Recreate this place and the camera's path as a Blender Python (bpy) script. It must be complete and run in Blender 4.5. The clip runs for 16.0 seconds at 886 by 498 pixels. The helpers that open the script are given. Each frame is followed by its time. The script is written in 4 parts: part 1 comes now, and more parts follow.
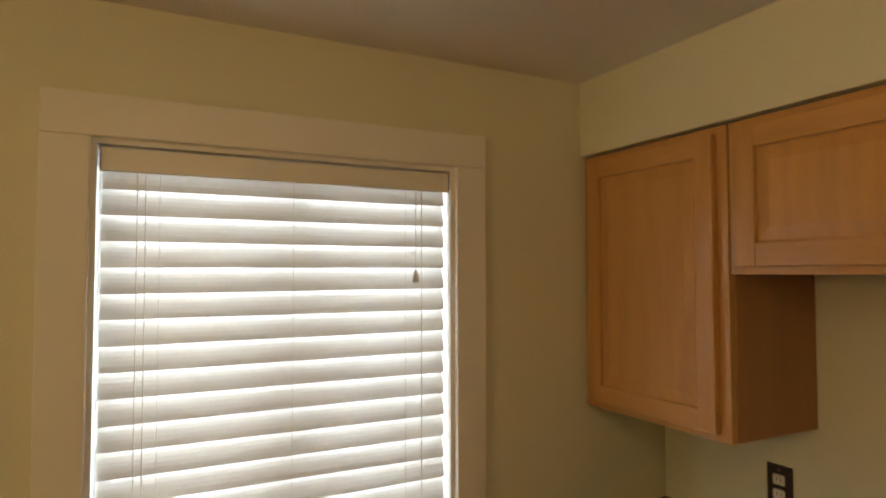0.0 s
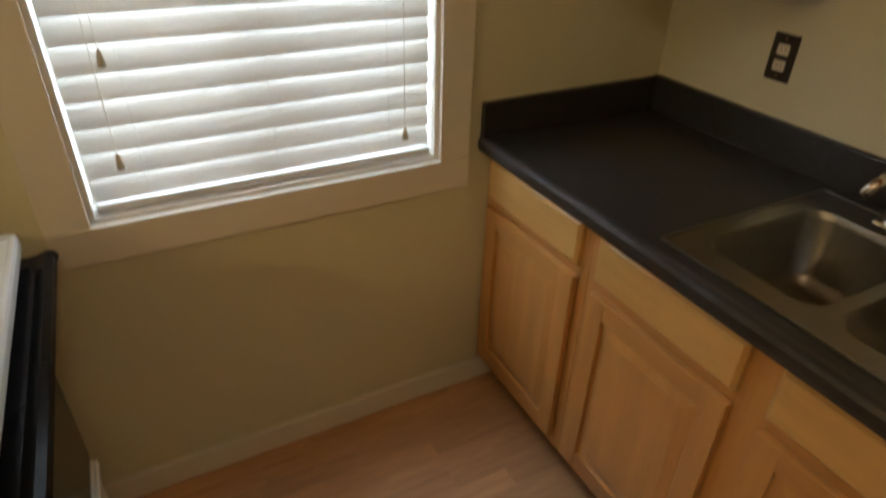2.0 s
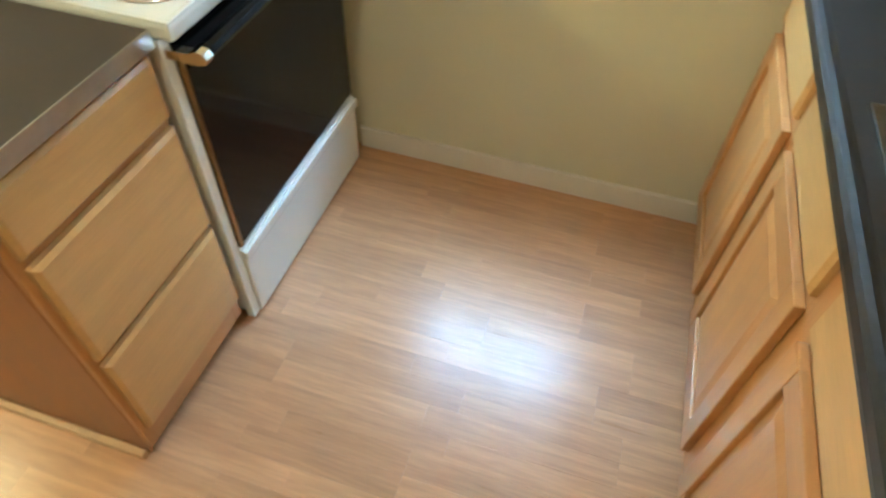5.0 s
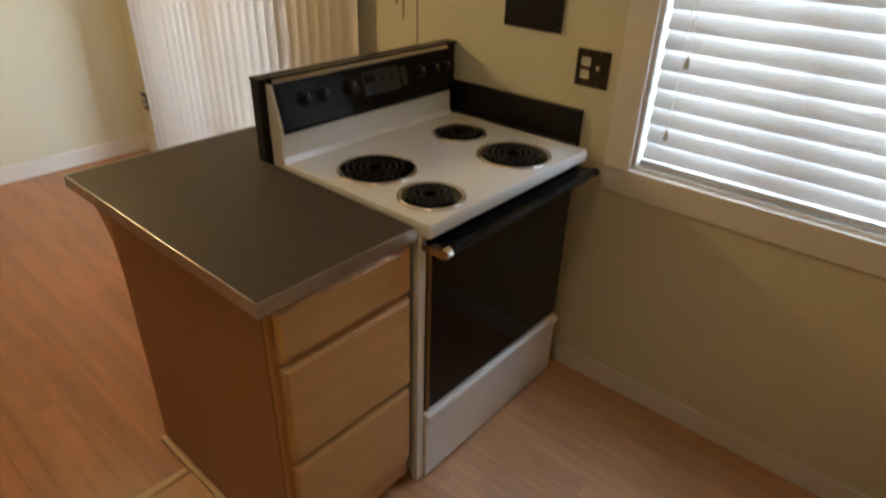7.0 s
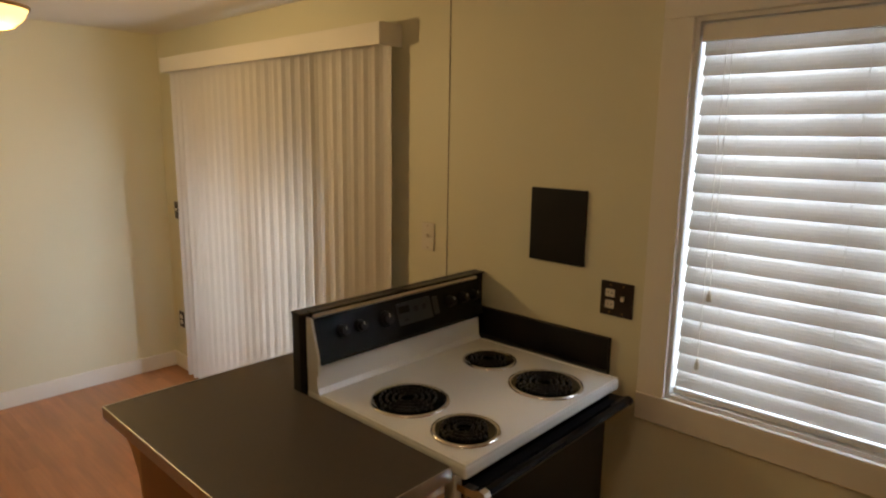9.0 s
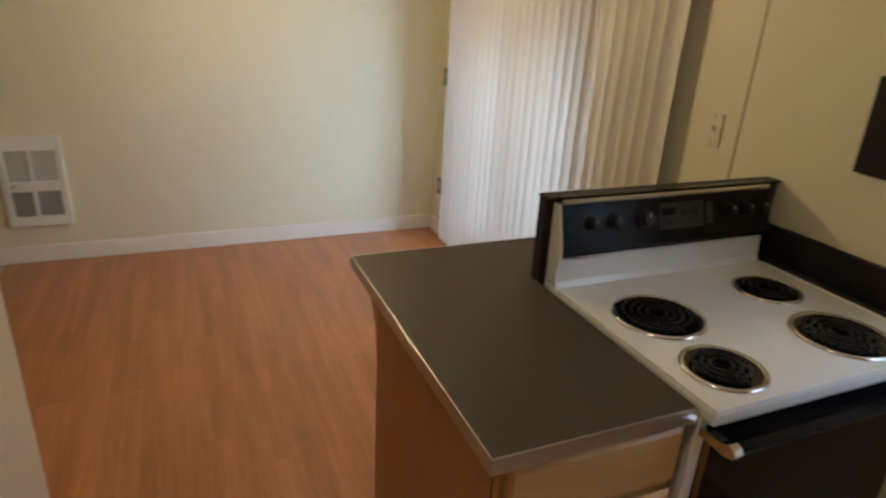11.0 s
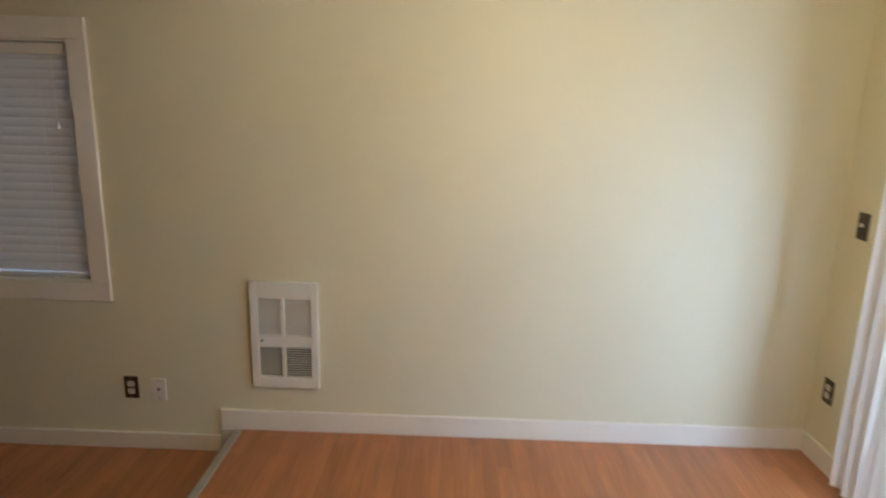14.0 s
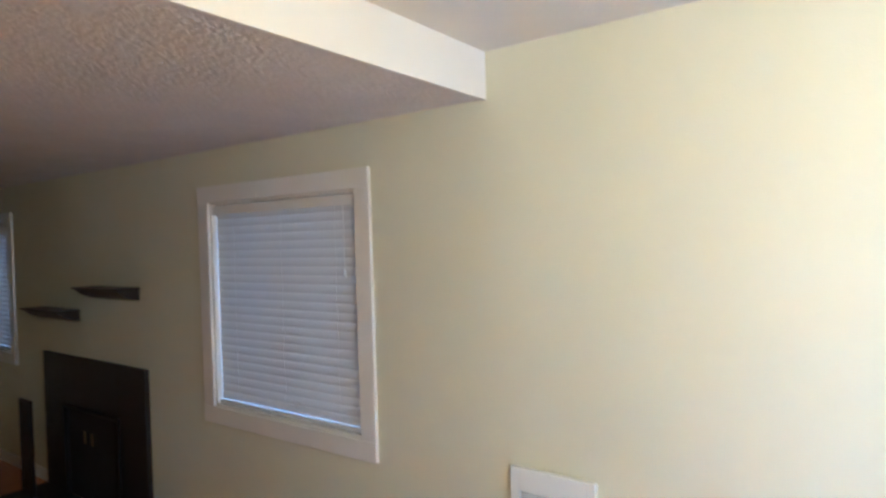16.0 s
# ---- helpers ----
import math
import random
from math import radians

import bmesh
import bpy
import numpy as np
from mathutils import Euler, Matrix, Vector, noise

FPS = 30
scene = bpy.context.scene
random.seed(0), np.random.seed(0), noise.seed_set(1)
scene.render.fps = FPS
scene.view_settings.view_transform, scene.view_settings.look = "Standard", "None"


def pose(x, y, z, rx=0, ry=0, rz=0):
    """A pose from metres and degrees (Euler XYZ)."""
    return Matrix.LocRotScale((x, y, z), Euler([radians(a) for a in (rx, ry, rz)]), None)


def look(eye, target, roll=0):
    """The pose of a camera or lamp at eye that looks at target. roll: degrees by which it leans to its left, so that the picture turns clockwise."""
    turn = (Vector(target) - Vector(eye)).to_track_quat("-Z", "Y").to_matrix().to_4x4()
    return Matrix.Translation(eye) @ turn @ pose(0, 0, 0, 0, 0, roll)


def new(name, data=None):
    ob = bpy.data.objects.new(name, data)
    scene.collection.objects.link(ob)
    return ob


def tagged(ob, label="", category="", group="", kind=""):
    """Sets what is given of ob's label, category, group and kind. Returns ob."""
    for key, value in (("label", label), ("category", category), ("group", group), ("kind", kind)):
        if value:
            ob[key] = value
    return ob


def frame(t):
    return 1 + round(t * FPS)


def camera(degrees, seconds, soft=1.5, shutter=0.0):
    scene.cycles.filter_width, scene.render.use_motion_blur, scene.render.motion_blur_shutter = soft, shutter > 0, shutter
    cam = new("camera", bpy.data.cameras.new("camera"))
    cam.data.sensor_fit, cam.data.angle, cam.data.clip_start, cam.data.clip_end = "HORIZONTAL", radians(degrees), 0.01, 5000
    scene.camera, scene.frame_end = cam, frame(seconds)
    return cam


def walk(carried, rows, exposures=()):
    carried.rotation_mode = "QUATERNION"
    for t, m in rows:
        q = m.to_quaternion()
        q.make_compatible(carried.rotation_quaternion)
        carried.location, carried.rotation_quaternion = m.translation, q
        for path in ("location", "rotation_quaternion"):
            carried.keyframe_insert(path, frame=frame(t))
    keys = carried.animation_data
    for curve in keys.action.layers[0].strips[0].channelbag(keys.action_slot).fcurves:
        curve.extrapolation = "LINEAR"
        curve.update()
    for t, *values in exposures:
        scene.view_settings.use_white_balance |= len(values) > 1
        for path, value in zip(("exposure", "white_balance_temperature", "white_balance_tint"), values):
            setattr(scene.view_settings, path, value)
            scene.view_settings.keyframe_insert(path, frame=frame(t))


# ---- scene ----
cam = camera(71.5, 16.0, soft=2.2, shutter=0.4)
PATH = [
    (0, (-1.551, -1.467, 1.735), (-0.645, 0.314, 1.812), -0.1),
    (0.5, (-1.548, -1.455, 1.698), (-0.653, 0.334, 1.662), -0.2),
    (1, (-1.509, -1.432, 1.663), (-0.628, 0.326, 1.298), 0.2),
    (1.5, (-1.51, -1.401, 1.609), (-0.638, 0.258, 0.91), 0.7),
    (2, (-1.493, -1.393, 1.561), (-0.693, 0.101, 0.499), 1.5),
    (2.5, (-1.465, -1.384, 1.52), (-0.77, -0.08, 0.172), 3.1),
    (3, (-1.396, -1.349, 1.482), (-0.839, -0.203, -0.06), 3.5),
    (5.5, (-0.943, -1.714, 1.503), (-1.56, -0.51, 0.03), 2.0),
    (6, (-0.916, -1.757, 1.524), (-1.771, -0.558, 0.171), 1.7),
    (6.5, (-0.89, -1.78, 1.562), (-1.904, -0.518, 0.388), 2.0),
    (7, (-0.877, -1.809, 1.599), (-2.005, -0.479, 0.619), 1.8),
    (7.5, (-0.872, -1.828, 1.638), (-2.085, -0.416, 0.907), 1.5),
    (8, (-0.875, -1.84, 1.672), (-2.147, -0.373, 1.195), 1.5),
    (8.2, (-0.874, -1.841, 1.682), (-2.165, -0.364, 1.291), 1.4),
    (10.3, (-1.04, -1.822, 1.639), (-2.507, -0.55, 1.159), 2.9),
    (10.5, (-1.061, -1.8, 1.619), (-2.597, -0.662, 1.032), 2.9),
    (11, (-1.065, -1.723, 1.619), (-2.764, -0.974, 0.877), 3.3),
    (11.5, (-1.131, -1.618, 1.604), (-2.937, -1.216, 0.845), 2.5),
    (12, (-1.293, -1.599, 1.588), (-3.166, -1.382, 0.921), 2.1),
    (12.5, (-1.57, -1.642, 1.617), (-3.498, -1.49, 1.111), 1.1),
    (13, (-1.871, -1.63, 1.573), (-3.811, -1.536, 1.095), 0.5),
    (13.5, (-2.193, -1.659, 1.606), (-4.131, -1.586, 1.115), 0.2),
    (14, (-2.447, -1.747, 1.605), (-4.395, -1.784, 1.152), 1.5),
    (14.5, (-2.641, -1.732, 1.541), (-4.548, -2.174, 1.129), 0.7),
    (15, (-2.888, -1.654, 1.584), (-4.685, -2.432, 1.176), 1.0),
    (15.5, (-3.101, -1.601, 1.593), (-4.848, -2.541, 1.341), -0.5),
    (16, (-3.263, -1.576, 1.617), (-4.882, -2.749, 1.585), -1.7),
]
EXPOSURES = [(0, -0.15, 6600, 10), (1.0, -0.2, 6350, 9), (1.5, -0.25, 6300, 9), (2.0, -0.2, 6200, 8), (2.5, 0.5, 5700, 5), (3.0, 1.2, 4550, -12), (5.5, 1.45, 4500, -6), (6.0, 1.0, 4700, -1),
             (6.5, 0.28, 5050, 6), (7.0, -0.12, 5650, 10), (8.2, -0.55, 6250, 15), (10.5, -0.3, 5350, 10), (11.5, 0.1, 4950, 8), (12.5, 0.25, 5000, 8), (13.5, 0.2, 4850, 8), (14.5, 0.38, 4850, 9), (15.5, 1.05, 4500, 10), (16, 1.2, 4150, 9)]
walk(cam, [(t, look(eye, target, roll)) for t, eye, target, roll in PATH], EXPOSURES)
KITCHEN_DAY, PATIO_DAY, LIVING_DAY, BULB, KITCHEN_BULB, SHADE_GLOW = 44, 56, 4, 33, 7, 3.0

# ---- light ----
world = bpy.data.worlds.new("sky")
scene.world = world
world.use_nodes = True
sky = world.node_tree.nodes.new("ShaderNodeTexSky")
sky.sky_type, sky.sun_disc, sky.sun_elevation, sky.sun_rotation = "NISHITA", False, radians(48), radians(150)
backing = world.node_tree.nodes["Background"]
backing.inputs["Strength"].default_value = 0.12
world.node_tree.links.new(sky.outputs["Color"], backing.inputs["Color"])
sun = new("sun", bpy.data.lights.new("sun", "SUN"))
sun.data.energy, sun.data.angle, sun.data.color = 2.5, radians(0.5), (1.0, 0.94, 0.85)
sun.matrix_world = look((4, -6, 9), (0, 0, 0))


def opening_light(name, where, towards, width, height, watts, colour):
    """Skylight in a window's opening."""
    lamp = new(name, bpy.data.lights.new(name, "AREA"))
    lamp.data.shape, lamp.data.size, lamp.data.size_y = "RECTANGLE", width, height
    lamp.data.energy, lamp.data.color = watts, colour
    lamp.matrix_world = look(where, towards)
    return lamp


DAY = (0.86, 0.94, 1.0)
opening_light("kitchen_window_light", (-1.20, 0.30, 1.47), (-1.20, -1, 1.42), 0.92, 1.15, KITCHEN_DAY, (0.79, 0.90, 1.0))
opening_light("patio_door_light", (-4.0, 0.34, 0.75), (-4.0, -1, 0.45), 1.35, 1.30, PATIO_DAY, DAY)
opening_light("living_window_light", (-5.54, -4.02, 1.30), (-4, -4.02, 1.25), 0.9, 1.0, LIVING_DAY, (0.72, 0.84, 1.0))
opening_light("far_window_light", (-5.54, -7.8, 1.30), (-4, -7.8, 1.2), 0.7, 0.8, LIVING_DAY, (0.72, 0.84, 1.0))


# ---- materials ----
def material(name, colour, rough=0.5, metal=0.0, vary=0.12, scale=6.0, stretch=(1, 1, 1), bump=0.0, bump_scale=60.0,
             rand=0.0, fine=0.0, fine_scale=80.0, clear=0.0, through_light=0.0, island=0.0, spec=0.5):
    """Base colour with two sizes of variation, roughness variation and fine relief."""
    m = bpy.data.materials.new(name)
    m.use_nodes = True
    nodes, links = m.node_tree.nodes, m.node_tree.links
    shader = nodes["Principled BSDF"]
    shader.inputs["Metallic"].default_value = metal
    shader.inputs["Coat Weight"].default_value = clear
    shader.inputs["Specular IOR Level"].default_value = spec
    shader.inputs["Coat Roughness"].default_value = 0.12
    coord = nodes.new("ShaderNodeTexCoord")
    mapping = nodes.new("ShaderNodeMapping")
    mapping.inputs["Scale"].default_value = stretch
    links.new(coord.outputs["Object"], mapping.inputs["Vector"])
    if rand:
        info = nodes.new("ShaderNodeObjectInfo")
        shift = nodes.new("ShaderNodeMath")
        shift.operation = "MULTIPLY"
        shift.inputs[1].default_value = 37.0
        links.new(info.outputs["Random"], shift.inputs[0])
        links.new(shift.outputs[0], mapping.inputs["Location"])
    big = nodes.new("ShaderNodeTexNoise")
    big.inputs["Scale"].default_value, big.inputs["Detail"].default_value = scale, 4
    links.new(mapping.outputs["Vector"], big.inputs["Vector"])
    hsv = nodes.new("ShaderNodeHueSaturation")
    hsv.inputs["Color"].default_value = (*colour, 1)
    value = nodes.new("ShaderNodeMapRange")
    value.inputs["From Min"].default_value, value.inputs["From Max"].default_value = 0.25, 0.75
    value.inputs["To Min"].default_value, value.inputs["To Max"].default_value = 1 - vary, 1 + vary
    links.new(big.outputs["Fac"], value.inputs["Value"])
    last = value.outputs["Result"]
    small = nodes.new("ShaderNodeTexNoise")
    small.inputs["Scale"].default_value, small.inputs["Detail"].default_value = fine_scale, 6
    links.new(mapping.outputs["Vector"], small.inputs["Vector"])

    def add(socket, low, high, source):
        ranged = nodes.new("ShaderNodeMapRange")
        ranged.inputs["To Min"].default_value, ranged.inputs["To Max"].default_value = low, high
        links.new(source, ranged.inputs["Value"])
        times = nodes.new("ShaderNodeMath")
        times.operation = "MULTIPLY"
        links.new(socket, times.inputs[0])
        links.new(ranged.outputs["Result"], times.inputs[1])
        return times.outputs[0]

    if fine:
        last = add(last, 1 - fine, 1 + fine, small.outputs["Fac"])
    if rand:
        last = add(last, 1 - rand, 1 + rand, info.outputs["Random"])
    if island:
        geometry = nodes.new("ShaderNodeNewGeometry")
        last = add(last, 1 - island, 1 + island, geometry.outputs["Random Per Island"])
    links.new(last, hsv.inputs["Value"])
    links.new(hsv.outputs["Color"], shader.inputs["Base Color"])
    gloss = nodes.new("ShaderNodeMapRange")
    gloss.inputs["To Min"].default_value, gloss.inputs["To Max"].default_value = max(rough - 0.08, 0.02), min(rough + 0.08, 1)
    links.new(big.outputs["Fac"], gloss.inputs["Value"])
    links.new(gloss.outputs["Result"], shader.inputs["Roughness"])
    if bump:
        relief = nodes.new("ShaderNodeTexNoise")
        relief.inputs["Scale"].default_value, relief.inputs["Detail"].default_value = bump_scale, 3
        links.new(mapping.outputs["Vector"], relief.inputs["Vector"])
        bumped = nodes.new("ShaderNodeBump")
        bumped.inputs["Strength"].default_value, bumped.inputs["Distance"].default_value = bump, 0.004
        links.new(relief.outputs["Fac"], bumped.inputs["Height"])
        links.new(bumped.outputs["Normal"], shader.inputs["Normal"])
    if through_light:
        mix = nodes.new("ShaderNodeMixShader")
        mix.inputs["Fac"].default_value = through_light
        thin = nodes.new("ShaderNodeBsdfTranslucent")
        thin.inputs["Color"].default_value = (*colour, 1)
        links.new(shader.outputs["BSDF"], mix.inputs[1])
        links.new(thin.outputs["BSDF"], mix.inputs[2])
        links.new(mix.outputs["Shader"], nodes["Material Output"].inputs["Surface"])
    return m


def glass_material(name, colour=(1, 1, 1), rough=0.0):
    m = bpy.data.materials.new(name)
    m.use_nodes = True
    shader = m.node_tree.nodes["Principled BSDF"]
    shader.inputs["Base Color"].default_value = (*colour, 1)
    shader.inputs["Roughness"].default_value = rough
    shader.inputs["Transmission Weight"].default_value = 1.0
    shader.inputs["IOR"].default_value = 1.45
    return m


def glow_material(name, colour, strength):
    m = bpy.data.materials.new(name)
    m.use_nodes = True
    shader = m.node_tree.nodes["Principled BSDF"]
    shader.inputs["Base Color"].default_value = (*colour, 1)
    shader.inputs["Emission Color"].default_value = (*colour, 1)
    shader.inputs["Emission Strength"].default_value = strength
    return m


PAINT = material("cream_wall_paint", (0.70, 0.67, 0.495), 0.55, vary=0.03, scale=1.5, bump=0.25, bump_scale=140, fine=0.02, fine_scale=200)
CEILING = material("ceiling_paint", (0.72, 0.68, 0.60), 0.8, vary=0.03, scale=2, bump=0.5, bump_scale=90)
POPCORN = material("textured_ceiling", (0.70, 0.66, 0.62), 0.9, vary=0.05, scale=5, bump=1.0, bump_scale=55, fine=0.12, fine_scale=70)
TRIM = material("white_trim_paint", (0.80, 0.77, 0.70), 0.38, vary=0.03, scale=3, bump=0.08, bump_scale=60)
OAK = material("honey_maple", (0.53, 0.275, 0.085), 0.36, vary=0.13, scale=3.0, stretch=(7, 7, 0.7), bump=0.06, bump_scale=40, fine=0.10, fine_scale=26, clear=0.25, rand=0.04)
OAK_FLAT = material("honey_maple_level", (0.53, 0.275, 0.085), 0.36, vary=0.13, scale=3.0, stretch=(7, 0.7, 7), bump=0.06, bump_scale=40, fine=0.10, fine_scale=26, clear=0.25, rand=0.04)
PALE_OAK = material("pale_maple_drawer", (0.61, 0.375, 0.130), 0.34, vary=0.12, scale=2.6, stretch=(7, 0.8, 7), bump=0.05, bump_scale=40, fine=0.09, fine_scale=26, clear=0.25, rand=0.05)
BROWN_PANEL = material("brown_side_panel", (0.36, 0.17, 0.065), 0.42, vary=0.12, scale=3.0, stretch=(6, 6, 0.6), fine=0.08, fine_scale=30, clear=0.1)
TOE = material("dark_toe_kick", (0.05, 0.035, 0.025), 0.7)
PLANK = material("laminate_plank", (0.56, 0.325, 0.165), 0.31, vary=0.15, scale=5.0, stretch=(0.6, 8, 1), rand=0.10, fine=0.16, fine_scale=20, clear=0.14)
PLANK_RED = material("laminate_plank_dining", (0.40, 0.170, 0.066), 0.32, vary=0.20, scale=3.0, stretch=(0.5, 6, 1), island=0.12, fine=0.20, fine_scale=10, clear=0.18)
UNDERLAY = material("dark_underlay", (0.10, 0.055, 0.03), 0.8)
STRIP = material("pale_floor_strip", (0.66, 0.47, 0.27), 0.4, vary=0.08, stretch=(5, 0.8, 5), fine=0.06)
GREY_NOSE = material("grey_step_nosing", (0.36, 0.33, 0.27), 0.45, vary=0.08)
LAMINATE = material("charcoal_laminate", (0.030, 0.029, 0.031), 0.42, vary=0.25, scale=60, fine=0.3, fine_scale=350, bump=0.05, bump_scale=300)
TAUPE = material("taupe_laminate", (0.058, 0.045, 0.036), 0.48, spec=0.32, vary=0.12, scale=40, fine=0.25, fine_scale=320, bump=0.04, bump_scale=300)
EDGE = material("worn_metal_edging", (0.50, 0.47, 0.44), 0.35, metal=0.85, vary=0.1, fine=0.15, fine_scale=60)
STEEL = material("brushed_steel", (0.27, 0.25, 0.22), 0.32, metal=1.0, vary=0.08, stretch=(1, 14, 1), fine=0.1, fine_scale=60)
CHROME = material("chrome", (0.72, 0.70, 0.68), 0.09, metal=1.0, vary=0.05)
ENAMEL = material("white_enamel", (0.78, 0.79, 0.75), 0.18, vary=0.02, scale=4, clear=0.4)
BLACK = material("black_gloss", (0.007, 0.007, 0.008), 0.14, vary=0.1, scale=5, spec=0.12)
BLACK_SATIN = material("black_satin", (0.011, 0.010, 0.010), 0.45, vary=0.15, scale=8, spec=0.3)
COIL = material("burner_coil", (0.006, 0.006, 0.006), 0.30, vary=0.2, scale=30, spec=0.25)
BOWL = material("black_drip_bowl", (0.006, 0.006, 0.006), 0.16, spec=0.40, vary=0.2, scale=12)
FRIDGE = material("white_fridge_enamel", (0.74, 0.71, 0.64), 0.30, vary=0.02, scale=3, bump=0.12, bump_scale=260)
GASKET = material("yellowed_gasket", (0.50, 0.40, 0.20), 0.6, vary=0.1)
SLAT = material("white_blind_slat", (0.80, 0.78, 0.74), 0.42, vary=0.03, scale=3, through_light=0.21)
VANE = material("cream_vertical_vane", (0.78, 0.75, 0.70), 0.5, vary=0.04, scale=4, stretch=(1, 1, 0.2), bump=0.1, bump_scale=200, through_light=0.20)
VINYL = material("white_vinyl", (0.74, 0.75, 0.75), 0.35, vary=0.03)
CORD = material("blind_cord", (0.80, 0.78, 0.72), 0.8, through_light=0.6)
TASSEL = material("wooden_tassel", (0.42, 0.35, 0.24), 0.5)
BRONZE = material("brown_wall_plate", (0.028, 0.018, 0.013), 0.35, vary=0.2, scale=20)
IVORY = material("ivory_plastic", (0.70, 0.66, 0.56), 0.35, vary=0.03)
JOINT = material("shadowed_wall_joint", (0.16, 0.13, 0.08), 0.8)
DARK_SLOT = material("dark_opening", (0.012, 0.011, 0.010), 0.8)
GRILLE = material("white_grille_enamel", (0.70, 0.69, 0.66), 0.35, vary=0.04)
HEARTH = material("black_slate", (0.014, 0.013, 0.013), 0.5, vary=0.3, scale=9, bump=0.2, bump_scale=30)
DARK_WOOD = material("espresso_shelf", (0.022, 0.016, 0.012), 0.4, vary=0.2, stretch=(5, 1, 5))
BRASS = material("aged_brass", (0.30, 0.20, 0.09), 0.3, metal=1.0, vary=0.15)
AMBER = glow_material("lit_amber_glass", (1.0, 0.62, 0.22), SHADE_GLOW)
GLASS = glass_material("window_glass")
DARK_GLASS = material("oven_glass", (0.005, 0.005, 0.006), 0.10, vary=0.05, spec=0.25)
LAWN = material("outside_ground", (0.16, 0.17, 0.11), 0.9, vary=0.3, scale=2)


# ---- mesh helpers ----
def box(bm, x0, x1, y0, y1, z0, z1, bevel=0.0):
    """A block between two corners, with worn edges."""
    made = bmesh.ops.create_cube(bm, size=1.0)["verts"]
    for v in made:
        v.co = Vector((x0 + (v.co.x + 0.5) * (x1 - x0), y0 + (v.co.y + 0.5) * (y1 - y0), z0 + (v.co.z + 0.5) * (z1 - z0)))
    if bevel:
        edges = list({e for v in made for e in v.link_edges})
        bmesh.ops.bevel(bm, geom=edges, offset=bevel, segments=2, affect="EDGES", profile=0.6)
    return bm


def block(*bounds, bevel=0.0):
    return box(bmesh.new(), *bounds, bevel=bevel)


def rod(bm, a, b, radius, sides=12, radius_end=None):
    """A round bar from a to b."""
    a, b = Vector(a), Vector(b)
    turn = (b - a).to_track_quat("Z", "Y").to_matrix().to_4x4()
    bmesh.ops.create_cone(bm, cap_ends=True, segments=sides, radius1=radius, radius2=radius if radius_end is None else radius_end,
                          depth=(b - a).length, matrix=Matrix.Translation((a + b) / 2) @ turn)
    return bm


def spun(profile, centre, sides=32, axis="z"):
    """A turned shape from (radius, height) pairs."""
    bm = bmesh.new()
    rings = []
    for r, h in profile:
        ring = []
        for k in range(sides):
            a = 2 * math.pi * k / sides
            p = (r * math.cos(a), r * math.sin(a), h) if axis == "z" else (h, r * math.cos(a), r * math.sin(a))
            ring.append(bm.verts.new(Vector(centre) + Vector(p)))
        rings.append(ring)
    for low, high in zip(rings, rings[1:]):
        for k in range(sides):
            bm.faces.new((low[k], low[(k + 1) % sides], high[(k + 1) % sides], high[k]))
    return bm


def prism(outline, y0, y1, axis="y"):
    """An outline of (x, z) pairs pulled along y (or (y, z) pairs along x)."""
    bm = bmesh.new()
    put = (lambda p, d: (p[0], d, p[1])) if axis == "y" else (lambda p, d: (d, p[0], p[1]))
    a = [bm.verts.new(put(p, y0)) for p in outline]
    b = [bm.verts.new(put(p, y1)) for p in outline]
    bm.faces.new(a)
    bm.faces.new(b[::-1])
    for k in range(len(outline)):
        n = (k + 1) % len(outline)
        bm.faces.new((a[n], a[k], b[k], b[n]))
    bmesh.ops.recalc_face_normals(bm, faces=bm.faces)
    return bm


def mesh_of(name, bm, mat, smooth=False):
    data = bpy.data.meshes.new(name)
    bmesh.ops.recalc_face_normals(bm, faces=bm.faces)
    if smooth:
        for f in bm.faces:
            f.smooth = True
    bm.to_mesh(data)
    bm.free()
    data.materials.append(mat)
    return data


def part(name, bm, mat, parent=None, label="", smooth=False):
    """One mesh object under a thing or a part."""
    ob = new(name, mesh_of(name, bm, mat, smooth))
    if parent:
        ob.parent = parent
        base = parent.parent.location if parent.parent else parent.location
        ob.matrix_parent_inverse = Matrix.Translation(base).inverted()
        if parent.parent:
            ob.matrix_parent_inverse = Matrix.Identity(4)
    if label:
        ob["label"] = label
    return ob


def thing(name, base, label, category, group=""):
    """An empty at the base of a thing, for its parts."""
    ob = new(name)
    ob.location = base
    ob.empty_display_size = 0.1
    return tagged(ob, label, category, group)


def structure(name, bm, mat, label, category):
    return tagged(part(name, bm, mat), label, category, kind="structure")


# ---- the shell ----
WEST, CEIL, LOW_CEIL, LOW = -5.235, 2.31, 2.136, -0.125
SOUTH, EDGE_Y = -8.8, -2.797


